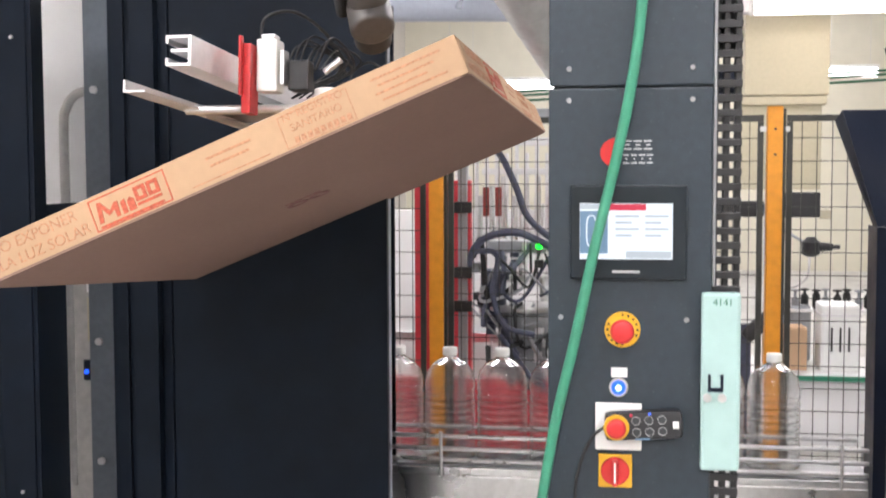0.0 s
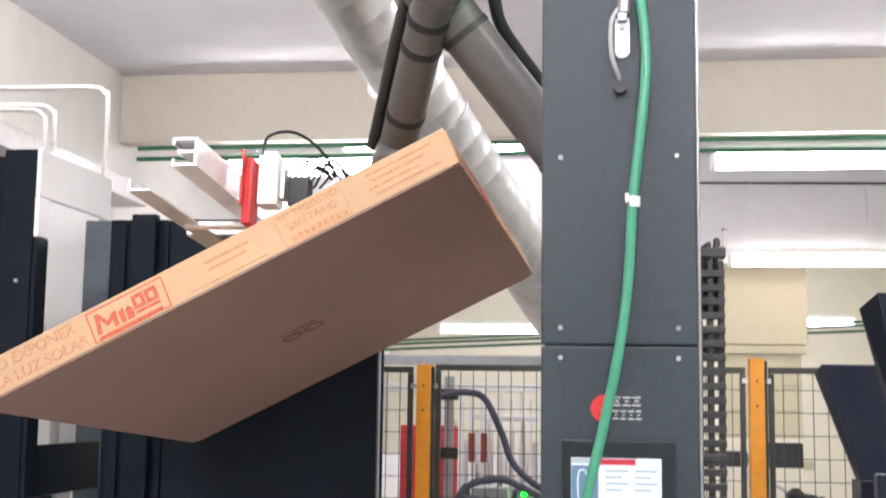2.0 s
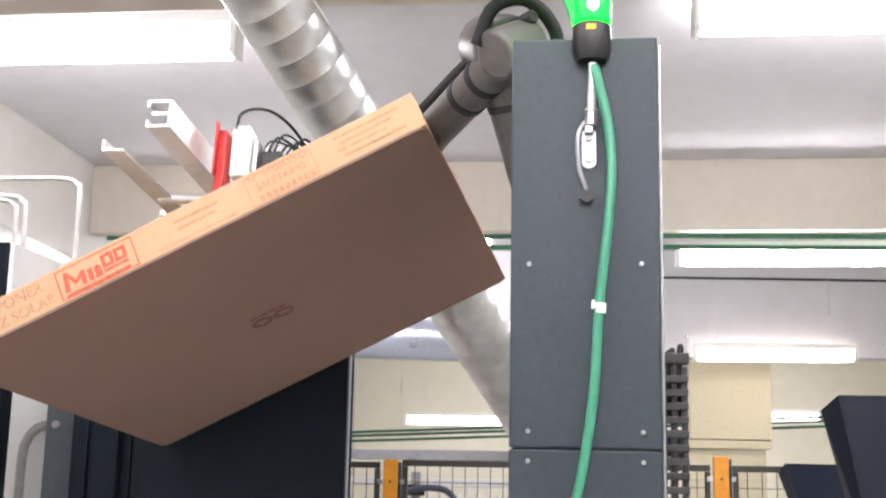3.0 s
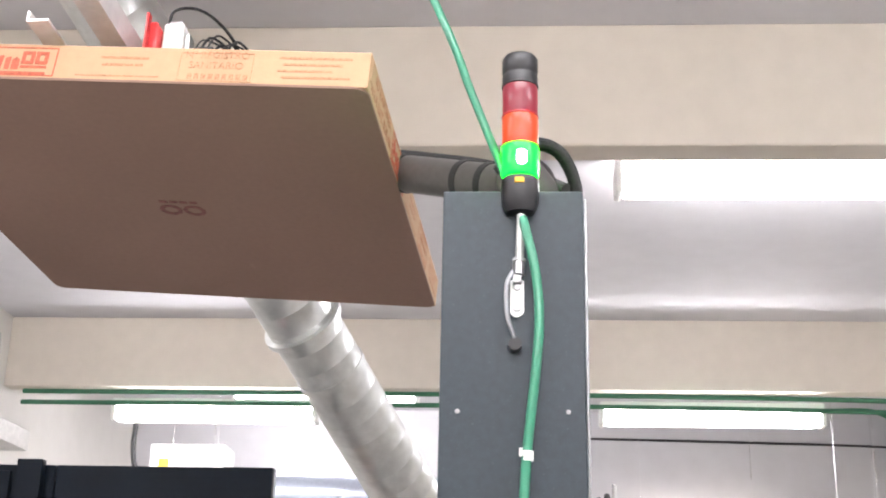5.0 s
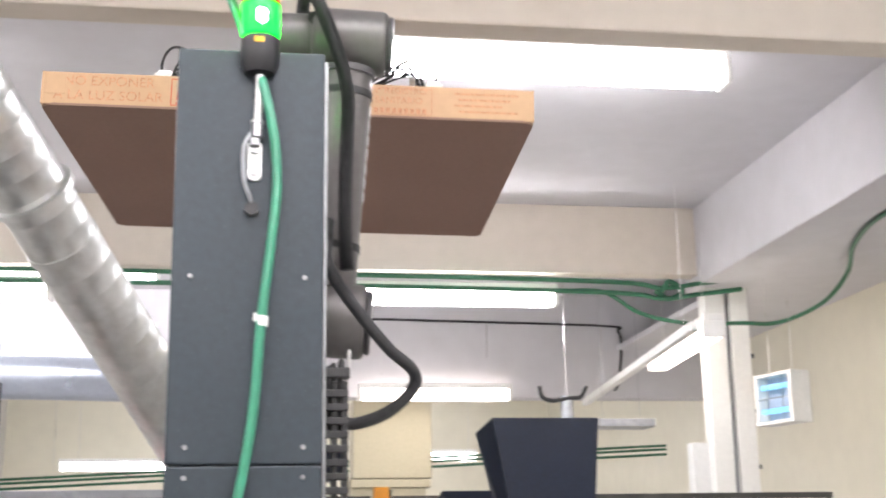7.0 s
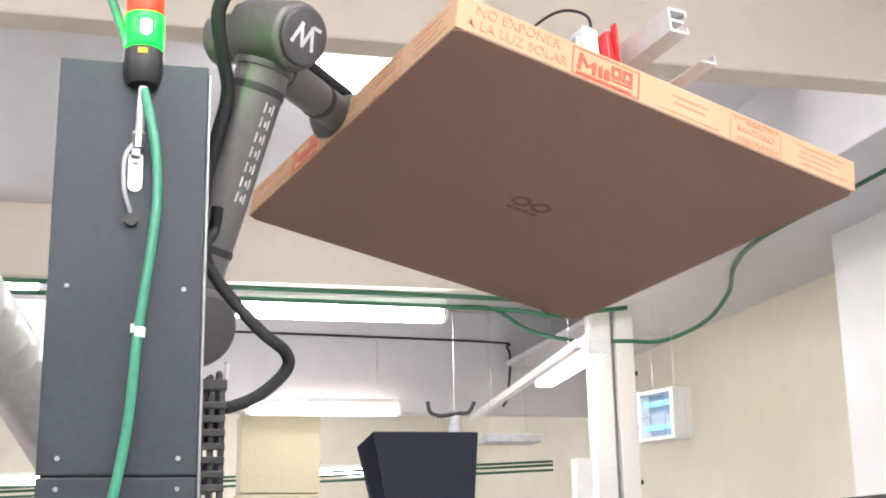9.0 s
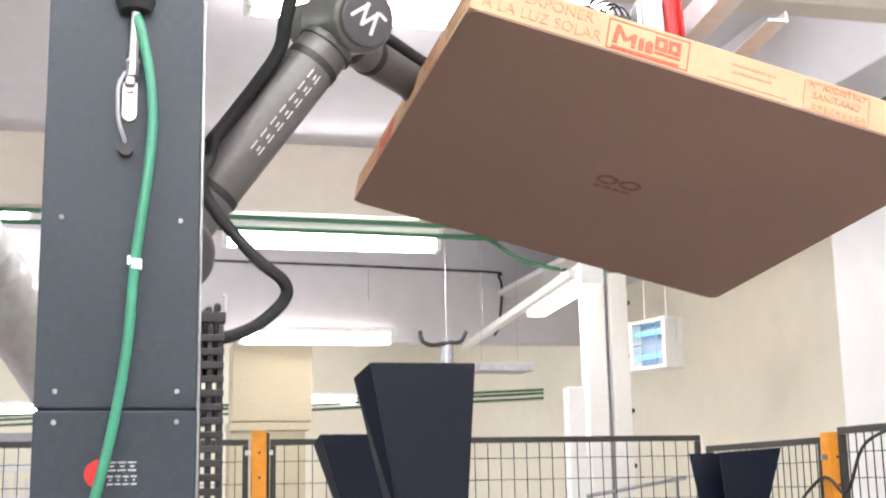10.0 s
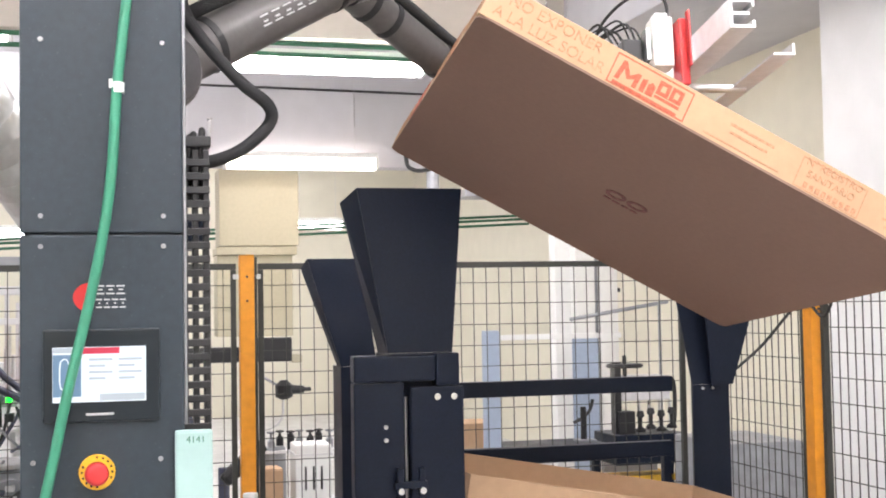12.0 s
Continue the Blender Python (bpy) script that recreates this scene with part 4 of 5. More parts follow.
# ------------------------------------------------------------------ carton magazine with funnel guides
def guide(name_label, x0, x1, y, z0, zm, z1, spread_l, spread_r, wing, deep, lean):
    """A post with a flared head; lean tips the flare's top away, deep is the side wing's depth."""
    ob = thing("funnel_guide", name_label, "guide", "magazine corner guides")
    t = 0.006
    bm = bmesh.new()
    lo = [bm.verts.new(p) for p in ((x0, y, zm), (x1, y, zm), (x1 + spread_r, y + lean, z1), (x0 - spread_l, y + lean, z1))]
    hi = [bm.verts.new(v.co + Vector((0, t, 0))) for v in lo]
    bm.faces.new(lo)
    bm.faces.new(hi[::-1])
    for i in range(4):
        bm.faces.new((lo[i], hi[i], hi[(i + 1) % 4], lo[(i + 1) % 4])[::-1])
    part("flare", bm, M_BLACK, ob)
    bm = bmesh.new()
    xs, sp, s = (x0, -spread_l, -1) if wing < 0 else (x1, spread_r, 1)
    g = y + t + 0.0005
    v = [bm.verts.new(p) for p in ((xs, g, zm), (xs + sp, g + lean, z1), (xs + sp + s * deep * 0.35, g + lean + deep, z1 - 0.035), (xs + s * deep * 0.1, g + deep, zm))]
    w = [bm.verts.new(p.co + Vector((-s * t, 0, 0))) for p in v]
    bm.faces.new(v)
    bm.faces.new(w[::-1])
    for i in range(4):
        bm.faces.new((v[i], w[i], w[(i + 1) % 4], v[(i + 1) % 4]))
    bmesh.ops.recalc_face_normals(bm, faces=bm.faces[:])
    part("wing", bm, M_BLACK, ob)
    part("post_face", box(x0, x1, y, y + t, z0, zm - 0.001, 0.001), M_BLACK, ob)
    part("post_wing", box((x0 if wing <= 0 else x1 - t), (x0 + t if wing <= 0 else x1), y + t + 0.001, y + 0.17, z0, zm - 0.001, 0.001), M_BLACK, ob)
    part("foot", box(x0 - 0.02, x1 + 0.02, y - 0.02, y + 0.18, 0.0, z0 - 0.001, 0.003), M_BLACK, ob)
    return ob


def magazine():
    g = guide("black sheet-metal funnel guide in front", 0.748, 0.932, 1.1, 0.02, 1.478, 1.94, 0.078, 0.04, -1, 0.09, 0.02)
    h = part("head_block", box(0.64, 0.868, 1.04, 1.098, 1.402, 1.474, 0.006), M_BLACK, g)
    part("head_block", box(0.869, 0.935, 1.035, 1.098, 1.39, 1.478, 0.006), M_BLACK, g)
    part("pillar", box(0.64, 0.78, 1.045, 1.098, 0.0, 1.40, 0.005), M_BLACK, g)
    d = part("door_plate", box(0.793, 0.945, 1.03, 1.05, 0.2, 1.388, 0.008), M_BLACK, g)
    for x in (0.868, 0.915):
        part("bolt", cyl((x, 1.022, 1.36), (x, 1.031, 1.36), 0.009, 12), M_STEEL, d)
    part("threaded_rod", cyl((0.787, 1.06, 0.9), (0.787, 1.06, 1.36), 0.0045, 8), M_STEEL, g, "bright threaded rod")
    for z in (1.28, 1.245):
        part("screw", cyl((0.727, 1.038, z), (0.727, 1.046, z), 0.006, 10), M_STEEL, g)
    part("clamp", box(0.745, 0.835, 1.012, 1.03, 1.115, 1.135, 0.003), M_BLACK, g)
    for x in (0.76, 0.82):
        part("screw", cyl((x, 1.004, 1.11), (x, 1.013, 1.11), 0.009, 10), M_STEEL, g)
        part("clamp_leg", box(x - 0.008, x + 0.008, 1.013, 1.03, 1.09, 1.17, 0.002), M_BLACK, g)
    guide("black sheet-metal funnel guide at the rear", 0.79, 0.92, 2.1, 0.02, 1.40, 1.795, 0.078, 0.0, -1, 0.05, 0.26)
    r = guide("black sheet-metal funnel guide at the far corner", 2.10, 2.25, 2.0, 0.02, 1.30, 1.70, 0.025, 0.02, 1, 0.05, 0.10)
    part("second_flare", prism([(2.16, 1.30), (2.245, 1.30), (2.38, 1.715), (2.13, 1.70)], 1.96, 1.966), M_BLACK, r)
    for x in (2.14, 2.18):
        part("screw", cyl((x, 1.992, 1.285), (x, 2.001, 1.285), 0.005, 8), M_STEEL, r)
    bar = thing("magazine_frame", "black steel cross bars of the carton magazine", "frame")
    part("bar", box(0.95, 2.07, 2.11, 2.15, 1.27, 1.328, 0.004), M_BLACK, bar)
    part("bar", box(0.95, 2.07, 2.11, 2.15, 1.025, 1.083, 0.004), M_BLACK, bar)
    for x in (0.96, 2.03):
        part("bar_leg", box(x, x + 0.03, 2.112, 2.148, 0.0, 1.028, 0.003), M_BLACK, bar)


def tray(m, label):
    ob = thing("stacked_carton", label, "carton", "cartons in the magazine")
    w, d, h = 0.56, 0.42, 0.13
    for x0, x1, y0, y1 in ((-w, w, -d, -d + 0.006), (-w, w, d - 0.006, d), (-w, -w + 0.006, -d + 0.006, d - 0.006), (w - 0.006, w, -d + 0.006, d - 0.006)):
        part("wall", box(x0, x1, y0, y1, 0.006, h, 0.0015), M_CARD, ob)
    part("base", box(-w + 0.006, w - 0.006, -d + 0.006, d - 0.006, 0.0, 0.006), M_CARD, ob)
    ob.matrix_basis = m


def carton_stack():
    for k in range(6):
        tray(pose(1.53 + 0.006 * (k % 3), 1.60, k * 0.1305, 0, 0, -1 + 0.4 * (k % 2)), "brown open cardboard tray lying in the magazine")
    tray(pose(1.53, 1.60, 0.895, 0, 10.3, 0), "brown open cardboard tray leaning on the stack")


# ------------------------------------------------------------------ ducts, conduits and ceiling services
def services():
    ob = thing("ventilation_duct", "silver spiral ventilation duct slanting down", "duct")
    a, b = Vector((-1.65, 0.80, 4.185)), Vector((-0.173, 3.6, 1.903))
    d = (b - a).normalized()
    m = (b - a).to_track_quat("Z", "Y").to_matrix().to_4x4()
    prof = []
    n = 40
    for k in range(n + 1):
        z = (b - a).length * k / n
        prof += [(0.141, z), (0.1425, z + 0.004), (0.141, z + 0.008)]
    bm = lathe(prof, 36)
    bmesh.ops.transform(bm, matrix=Matrix.Translation(a) @ m, verts=bm.verts[:])
    part("pipe", bm, M_ZINC, ob, smooth=True)
    for f in (0.29, 0.56):
        p = a + (b - a) * f
        part("flange", cyl(p - d * 0.012, p + d * 0.012, 0.163, 36), M_ZINC, ob)
    part("clamp_strap", cyl(a + (b - a) * 0.62, a + (b - a) * 0.62 + d * 0.03, 0.146, 32), M_ZINC, ob)
    h = thing("air_duct", "blue-grey round air duct under the ceiling", "duct")
    part("pipe", cyl((-3.3, 7.6, 2.95), (0.4, 7.6, 2.87), 0.18, 32), M_BLUEGREY, h, smooth=True)
    for x in (-2.4, -0.8):
        part("hanger", cyl((x, 7.6, 3.05), (x, 7.6, 4.0), 0.0022, 6), M_STEEL, h)
    ac = thing("fan_coil", "white boxed fan unit with a yellow sticker", "air unit")
    part("casing", box(-2.73, -2.16, 6.95, 7.3, 2.97, 3.21, 0.01), M_WHITE, ac)
    part("sticker", box(-2.66, -2.58, 6.943, 6.95, 3.03, 3.10), M_YELLOW, ac)
    part("hose", tube([(-2.76, 6.98, 2.97), (-2.83, 6.95, 3.02), (-2.86, 6.93, 3.18), (-2.86, 6.95, 3.36)], 0.02, 10), M_RUBBER, ac)
    for x in (-2.6, -2.25):
        part("hanger", cyl((x, 7.1, 3.2), (x, 7.1, 4.0), 0.0022, 6), M_STEEL, ac)
    for z, yy in ((3.44, 6.16), (3.36, 6.15)):
        g = thing("green_conduit", "dark green cable conduit along the beam", "conduit", "green conduits")
        part("run", tube([(-3.45, yy, z), (-1.2, yy, z), (0.6, yy, z), (2.5, yy, z - 0.02), (2.9, yy, z - 0.06), (3.2, yy, z - 0.02), (3.5, yy, z + 0.02)], 0.018, 8, 6), M_DKGREEN, g)
    g = thing("green_cable", "green cables sagging beside the beam", "cable", "green conduits")
    part("run", tube([(2.2, 6.3, 3.38), (2.5, 6.25, 3.36), (2.75, 6.2, 3.2), (3.1, 6.15, 3.12), (3.45, 6.1, 3.12), (3.75, 6.1, 3.13), (3.95, 5.8, 3.22), (4.0, 5.5, 3.37), (3.8, 5.0, 3.43), (3.62, 4.35, 3.43), (3.59, 3.6, 3.43), (3.58, 2.9, 3.43), (3.58, 1.5, 3.43)], 0.016, 8, 8), M_DKGREEN, g)
    part("knot", tube([(2.85, 6.17, 3.36), (2.95, 6.15, 3.30), (3.05, 6.15, 3.36), (2.95, 6.13, 3.42), (2.88, 6.12, 3.34)], 0.02, 8, 6), M_DKGREEN, g)
    for k, z in enumerate((2.275, 2.235, 2.18)):
        g = thing("green_pipe", "green pipe along the far wall", "pipe", "green pipes")
        part("run", cyl((-3.4, 11.0, z), (4.5, 11.0, z + 0.36), 0.014, 8), M_DKGREEN, g)
        part("hanger", cyl((-2.0, 11.0, z), (-2.0, 11.0, 4.0), 0.0022, 6), M_STEEL, g)
    p = thing("hall_post", "white steel hall post with a cable channel", "post")
    part("shaft", box(3.27, 3.42, 6.3, 6.45, 0.0, 3.42, 0.006), M_WHITE, p)
    part("channel", box(3.46, 3.60, 6.3, 6.45, 0.0, 3.42, 0.006), M_WHITE, p)
    part("web", box(3.421, 3.459, 6.35, 6.40, 0.0, 3.41), M_GREYMET, p)
    for z in (1.7, 2.1, 2.5, 2.9):
        part("clip", box(3.601, 3.62, 6.3, 6.33, z, z + 0.03), M_PLASTIC, p)
    bz = thing("insect_lamp", "white insect lamp with blue glowing tubes", "lamp", at=(3.62, 6.0, 2.57))
    bz.rotation_euler = (0, 0, radians(-74))
    part("back", box(-0.20, 0.20, 0.10, 0.16, -0.18, 0.18, 0.008), M_WHITE, bz)
    for z in (-0.18, 0.155):
        part("casing_rail", box(-0.20, 0.20, -0.01, 0.099, z, z + 0.025, 0.004), M_WHITE, bz)
    for x in (-0.20, 0.165):
        part("casing_end", box(x, x + 0.035, -0.01, 0.099, -0.154, 0.154, 0.004), M_WHITE, bz)
    # Back panel; the blue tubes' light on it is put in as colour.
    part("blue_lit_back", box(-0.163, 0.163, 0.085, 0.098, -0.15, 0.15), M_PALEBLUE, bz)
    for z in (-0.085, 0.085):
        part("tube", cyl((-0.15, 0.03, z), (0.15, 0.03, z), 0.018, 12), M_BUG, bz, "blue glowing tube")
    for x in (-0.06, 0.1):
        part("grille_wire", cyl((x, -0.005, -0.154), (x, -0.005, 0.154), 0.004, 6), M_GREYMET, bz)
    part("grille_wire", cyl((-0.163, -0.006, 0.0), (0.163, -0.006, 0.0), 0.004, 6), M_GREYMET, bz)
    for x in (-0.12, 0.12):
        part("rod", cyl((x, 0.08, 0.18), (x, 0.08, 0.88), 0.0022, 6), M_STEEL, bz)
    for x, zt in ((-2.90, 3.10), (-2.85, 3.12), (-2.57, 3.21)):
        c = thing("wall_conduit", "white bent cable conduit", "conduit", "white conduits")
        part("run", tube([(x, 3.6, 0.0), (x, 3.6, 1.5), (x, 3.6, 2.6), (x, 3.6, zt - 0.09), (x - 0.02, 3.6, zt - 0.03), (x - 0.09, 3.6, zt), (x - 0.4, 3.6, zt + 0.005), (-3.62, 3.6, zt + 0.01)], 0.013, 10), M_PIPE, c)
    lb = thing("wall_bracket", "grey sloping bracket rail by the wall", "rail")
    part("rail", box(-3.62, -3.38, 1.5, 6.2, 3.02, 3.16, 0.006), M_PIPE, lb)
    bc = thing("hanging_cabinet", "beige hanging cabinet with a ledge", "cabinet")
    part("body", box(0.98, 1.76, 10.0, 10.5, 2.25, 3.02, 0.01), M_BEIGE, bc)
    part("ledge", box(0.95, 1.74, 9.98, 10.5, 2.16, 2.24, 0.01), M_BEIGE, bc)
    part("lower_body", box(0.96, 1.70, 10.04, 10.5, 1.36, 2.158, 0.01), M_BEIGE, bc)
    for z in (1.62, 1.86):
        part("seam_strip", box(0.955, 1.705, 10.025, 10.039, z, z + 0.03, 0.004), M_BEIGE, bc)
    for x in (1.1, 1.65):
        part("hanger", cyl((x, 10.25, 3.0), (x, 10.25, 4.0), 0.0022, 6), M_STEEL, bc)
    sp = thing("ceiling_stand", "dark bracket with curved arms under the beam", "bracket")
    part("drop", cyl((2.38, 7.0, 2.50), (2.38, 7.0, 2.70), 0.05, 12), M_GREYMET, sp)
    part("rod", cyl((2.38, 7.0, 2.70), (2.38, 7.0, 4.0), 0.0022, 6), M_STEEL, sp)
    part("arm", tube([(2.16, 6.96, 2.77), (2.18, 6.96, 2.69), (2.26, 6.96, 2.66), (2.38, 6.96, 2.68), (2.48, 6.96, 2.69), (2.53, 6.96, 2.77)], 0.016, 8, 6), M_RUBBER, sp)
    bcab = thing("beam_cable", "black cable along the boxed beam", "cable")
    part("run", tube([(0.6, 9.488, 3.74), (2.0, 9.488, 3.72), (3.45, 9.488, 3.69), (3.56, 9.488, 3.64), (3.59, 9.488, 3.5), (3.55, 9.488, 3.15), (3.5, 9.488, 3.05)], 0.012, 8, 8), M_RUBBER, bcab)
    trk = thing("lamp_trunking", "white lamp trunking along the hall", "trunking")
    part("trunk", box(-0.03, 0.03, -3.0, 1.3, 0, 0.06, 0.006, m=pose(3.06, 8.16, 2.90, 0, 0, -5.6)), M_WHITE, trk)
    for y in (5.6, 8.6):
        part("hanger", cyl((2.8 + (y - 5.2) * 0.098, y, 2.96), (2.8 + (y - 5.2) * 0.098, y, 4.0), 0.0022, 6), M_STEEL, trk)
    tr = thing("cable_tray", "grey cable tray under the side ceiling", "tray")
    part("tray", box(2.64, 3.08, 7.0, 7.3, 2.47, 2.53, 0.005), M_GREYMET, tr)
    for x in (2.7, 3.0):
        part("hanger", cyl((x, 7.15, 2.53), (x, 7.15, 4.0), 0.0012, 6), M_GREYMET, tr)


# ------------------------------------------------------------------ things behind the fence
def background():
    f = thing("filling_machine", "grey filling machine with red guards and dark hoses", "machine")
    part("red_guard", box(-1.045, -0.775, 3.65, 3.72, 0.62, 1.535, 0.006), M_GUARD, f, "red guard panel")
    part("red_guard", box(-1.30, -0.30, 3.55, 3.60, 0.05, 0.60, 0.006), M_GUARD, f, "red lower guard panel")
    for x in (-0.72, -0.66):
        part("red_grip", cyl((x, 3.8, 1.36), (x, 3.8, 1.50), 0.016, 12), M_DULLRED, f)
    part("frame_post", box(-0.785, -0.745, 3.30, 3.34, 0.0, 1.76, 0.003), M_GREYMET, f)
    for z in (1.68, 1.42, 1.13, 0.98):
        part("post_clamp", box(-0.80, -0.72, 3.28, 3.30, z - 0.025, z + 0.025, 0.004), M_PLASTIC, f)
    part("frame_beam", box(-1.2, 0.2, 3.9, 3.95, 1.83, 1.88, 0.004), M_GREYMET, f)
    part("frame_beam", box(-1.2, 0.2, 3.9, 3.95, 1.70, 1.74, 0.004), M_ALU, f)
    part("backboard", box(-1.4, 0.3, 4.9, 4.94, 0.3, 1.35, 0.006), M_WHITEWALL, f)
    part("table", box(-1.35, 0.25, 4.1, 4.8, 0.70, 0.75, 0.006), M_STEEL, f)
    part("pump_body", cyl((-0.66, 3.6, 0.85), (-0.66, 3.6, 1.12), 0.06, 18, bevel=0.01), M_NAVY, f, smooth=True)
    part("pump_body", cyl((-0.60, 3.6, 0.60), (-0.42, 3.6, 0.72), 0.07, 18, bevel=0.01), M_GREYMET, f, smooth=True)
    part("valve_bank", box(-0.70, -0.42, 3.66, 3.75, 1.19, 1.25, 0.008), M_GREYMET, f)
    rnd = random.Random(4)
    for k in range(11):
        x = -0.98 + 0.06 * k
        part("filling_head", cyl((x, 4.2, 1.18 + 0.05 * (k % 2)), (x, 4.2, 1.45 + 0.05 * (k % 3)), 0.014, 8), M_STEEL, f)
    for k in range(9):
        x = -0.66 + 0.035 * k
        part("fine_tube", cyl((x, 3.85, 1.28), (x + 0.002, 3.85, 1.42 + 0.03 * (k % 2)), 0.008, 8), M_ALU, f)
    for k in range(20):
        x, z = rnd.uniform(-0.76, -0.40), rnd.uniform(0.72, 1.22)
        part("hose", tube([(x, 3.5, z), (x + rnd.uniform(-0.06, 0.12), 3.45, z + rnd.uniform(-0.15, 0.08)), (x + rnd.uniform(0, 0.18), 3.5, z - rnd.uniform(0.05, 0.22)), (x + rnd.uniform(0.05, 0.25), 3.6, z - rnd.uniform(-0.1, 0.2))], rnd.uniform(0.005, 0.015), 8, 6), (M_RUBBER, M_NAVY, M_GREYMET)[k % 3], f)
    for k in range(16):
        x, z = rnd.uniform(-0.74, -0.36), rnd.uniform(0.66, 1.2)
        part("fitting", box(x - 0.02, x + 0.02, 3.52, 3.58, z, z + rnd.uniform(0.02, 0.05), 0.004), (M_GREYMET, M_PLASTIC, M_ALU, M_NAVY)[k % 4], f)
    for k in range(14):
        x = -0.98 + 0.055 * k
        part("backboard_tube", cyl((x, 4.6, 0.95 + 0.03 * (k % 3)), (x, 4.6, 1.72 - 0.05 * (k % 2)), 0.011, 8), M_ALU, f)
    for z, y in ((1.56, 3.80), (1.05, 3.72), (0.90, 3.70)):
        part("cross_rail", box(-0.74, 0.15, y, y + 0.03, z, z + 0.03, 0.003), M_ALU, f)
    part("rotary_plate", lathe([(0.16, 0), (0.17, 0.004), (0.17, 0.02), (0.15, 0.026)], 28, at=(-0.52, 3.62, 0.93)), M_STEEL, f, smooth=True)
    part("rotary_drum", lathe([(0.11, 0), (0.115, 0.01), (0.115, 0.2), (0.1, 0.21)], 24, at=(-0.52, 3.62, 0.72)), M_GREYMET, f, smooth=True)
    for k in range(12):
        x, z = rnd.uniform(-0.70, -0.30), rnd.uniform(0.75, 1.30)
        part("nozzle", cyl((x, 3.55, z), (x + 0.004, 3.55, z - rnd.uniform(0.08, 0.16)), rnd.uniform(0.006, 0.011), 8), (M_STEEL, M_ALU, M_PLASTIC)[k % 3], f)
    part("status_led", cyl((-0.44, 3.5, 1.235), (-0.44, 3.49, 1.235), 0.012, 8), M_GREENLIT, f)
    part("big_hose", tube([(-0.86, 3.3, 1.60), (-0.83, 3.3, 1.65), (-0.77, 3.28, 1.68), (-0.68, 3.28, 1.69), (-0.60, 3.28, 1.66), (-0.525, 3.3, 1.51), (-0.476, 3.3, 1.384), (-0.365, 3.3, 1.282), (-0.2, 3.3, 1.2)], 0.015, 10, 8), M_NAVY, f, "dark ribbed hose")
    part("big_hose", tube([(-0.75, 3.35, 1.10), (-0.73, 3.35, 1.21), (-0.662, 3.35, 1.284), (-0.533, 3.35, 1.307), (-0.43, 3.35, 1.27), (-0.30, 3.35, 1.20)], 0.017, 10, 8), M_NAVY, f, "dark ribbed hose")
    part("big_hose", tube([(-0.72, 3.4, 1.22), (-0.62, 3.4, 1.2), (-0.64, 3.4, 1.02), (-0.58, 3.4, 0.88), (-0.45, 3.4, 0.84)], 0.013, 10, 8), M_NAVY, f, "dark ribbed hose")
    t = thing("work_bench", "pale work bench with a green edge", "bench")
    part("top", box(0.62, 1.75, 4.62, 5.3, 0.44, 0.485, 0.005), M_WHITEWALL, t)
    part("edge", box(0.62, 1.75, 4.60, 4.619, 0.455, 0.48), M_GREEN, t)
    part("front", box(0.64, 1.73, 4.64, 4.66, 0.10, 0.435, 0.004), M_WHITEWALL, t)
    for x in (0.66, 1.2, 1.68):
        part("leg", box(x, x + 0.04, 4.67, 4.72, 0.0, 0.438, 0.003), M_GREYMET, t)
    c = thing("cardboard_box", "brown cardboard box on the bench", "box")
    part("body", box(0.70, 0.915, 4.75, 5.0, 0.486, 0.71, 0.004), M_CARD, c)
    part("flap", box(0.70, 0.915, 4.76, 4.86, 0.711, 0.716), M_CARD, c)
    w = thing("white_dispenser", "white dispenser with dark slots on the bench", "dispenser")
    part("body", box(0.98, 1.185, 4.70, 4.95, 0.486, 0.85, 0.015), M_WHITE, w)
    part("cap_band", box(0.975, 1.19, 4.695, 4.955, 0.79, 0.80), M_ALU, w)
    for x in (1.035, 1.08, 1.125):
        part("slot", box(x - 0.005, x + 0.005, 4.694, 4.70, 0.60, 0.73), M_PLASTIC, w)
    g = thing("grey_canister", "pale grey canister on the bench", "canister")
    part("body", lathe([(0.08, 0), (0.085, 0.01), (0.085, 0.3), (0.07, 0.32)], 20, at=(0.90, 5.15, 0.486)), M_GREYMET, g)
    rr = thing("bottle_rack", "raised pale rack behind the dispenser", "rack")
    part("shelf", box(0.85, 1.5, 5.05, 5.25, 0.77, 0.785), M_WHITEWALL, rr)
    for x in (0.86, 1.47):
        part("leg", box(x, x + 0.02, 5.1, 5.12, 0.486, 0.769), M_GREYMET, rr)
    for k in range(10):
        x = 0.89 + 0.058 * k
        b = thing("small_bottle", "small dark dropper bottle on the rack", "bottle", "small bottles on the rack", (x, 5.1 + 0.05 * (k % 2), 0.786))
        part("body", lathe([(0.018, 0), (0.022, 0.01), (0.022, 0.05 + 0.015 * (k % 3)), (0.008, 0.07 + 0.015 * (k % 3)), (0.008, 0.095), (0.026, 0.10), (0.026, 0.108), (0.006, 0.112)], 12), M_PLASTIC if k % 3 else M_GREYMET, b)
    sc = thing("wall_monitor", "dark flat monitor on a swing arm", "monitor")
    part("screen", box(0.78, 1.0, 4.95, 5.0, 1.31, 1.45, 0.008), M_PLASTIC, sc)
    part("arm", box(0.35, 0.70, 4.97, 5.01, 1.31, 1.40, 0.012), M_PLASTIC, sc)
    part("side_box", box(1.0, 1.06, 4.96, 5.0, 1.30, 1.35, 0.006), M_BEIGE, sc)
    part("pole", cyl((0.72, 5.05, 0.486), (0.72, 5.05, 1.34), 0.016, 8), M_ALU, sc)
    part("link_plate", box(0.69, 0.79, 4.99, 5.04, 1.33, 1.38), M_GREYMET, sc)
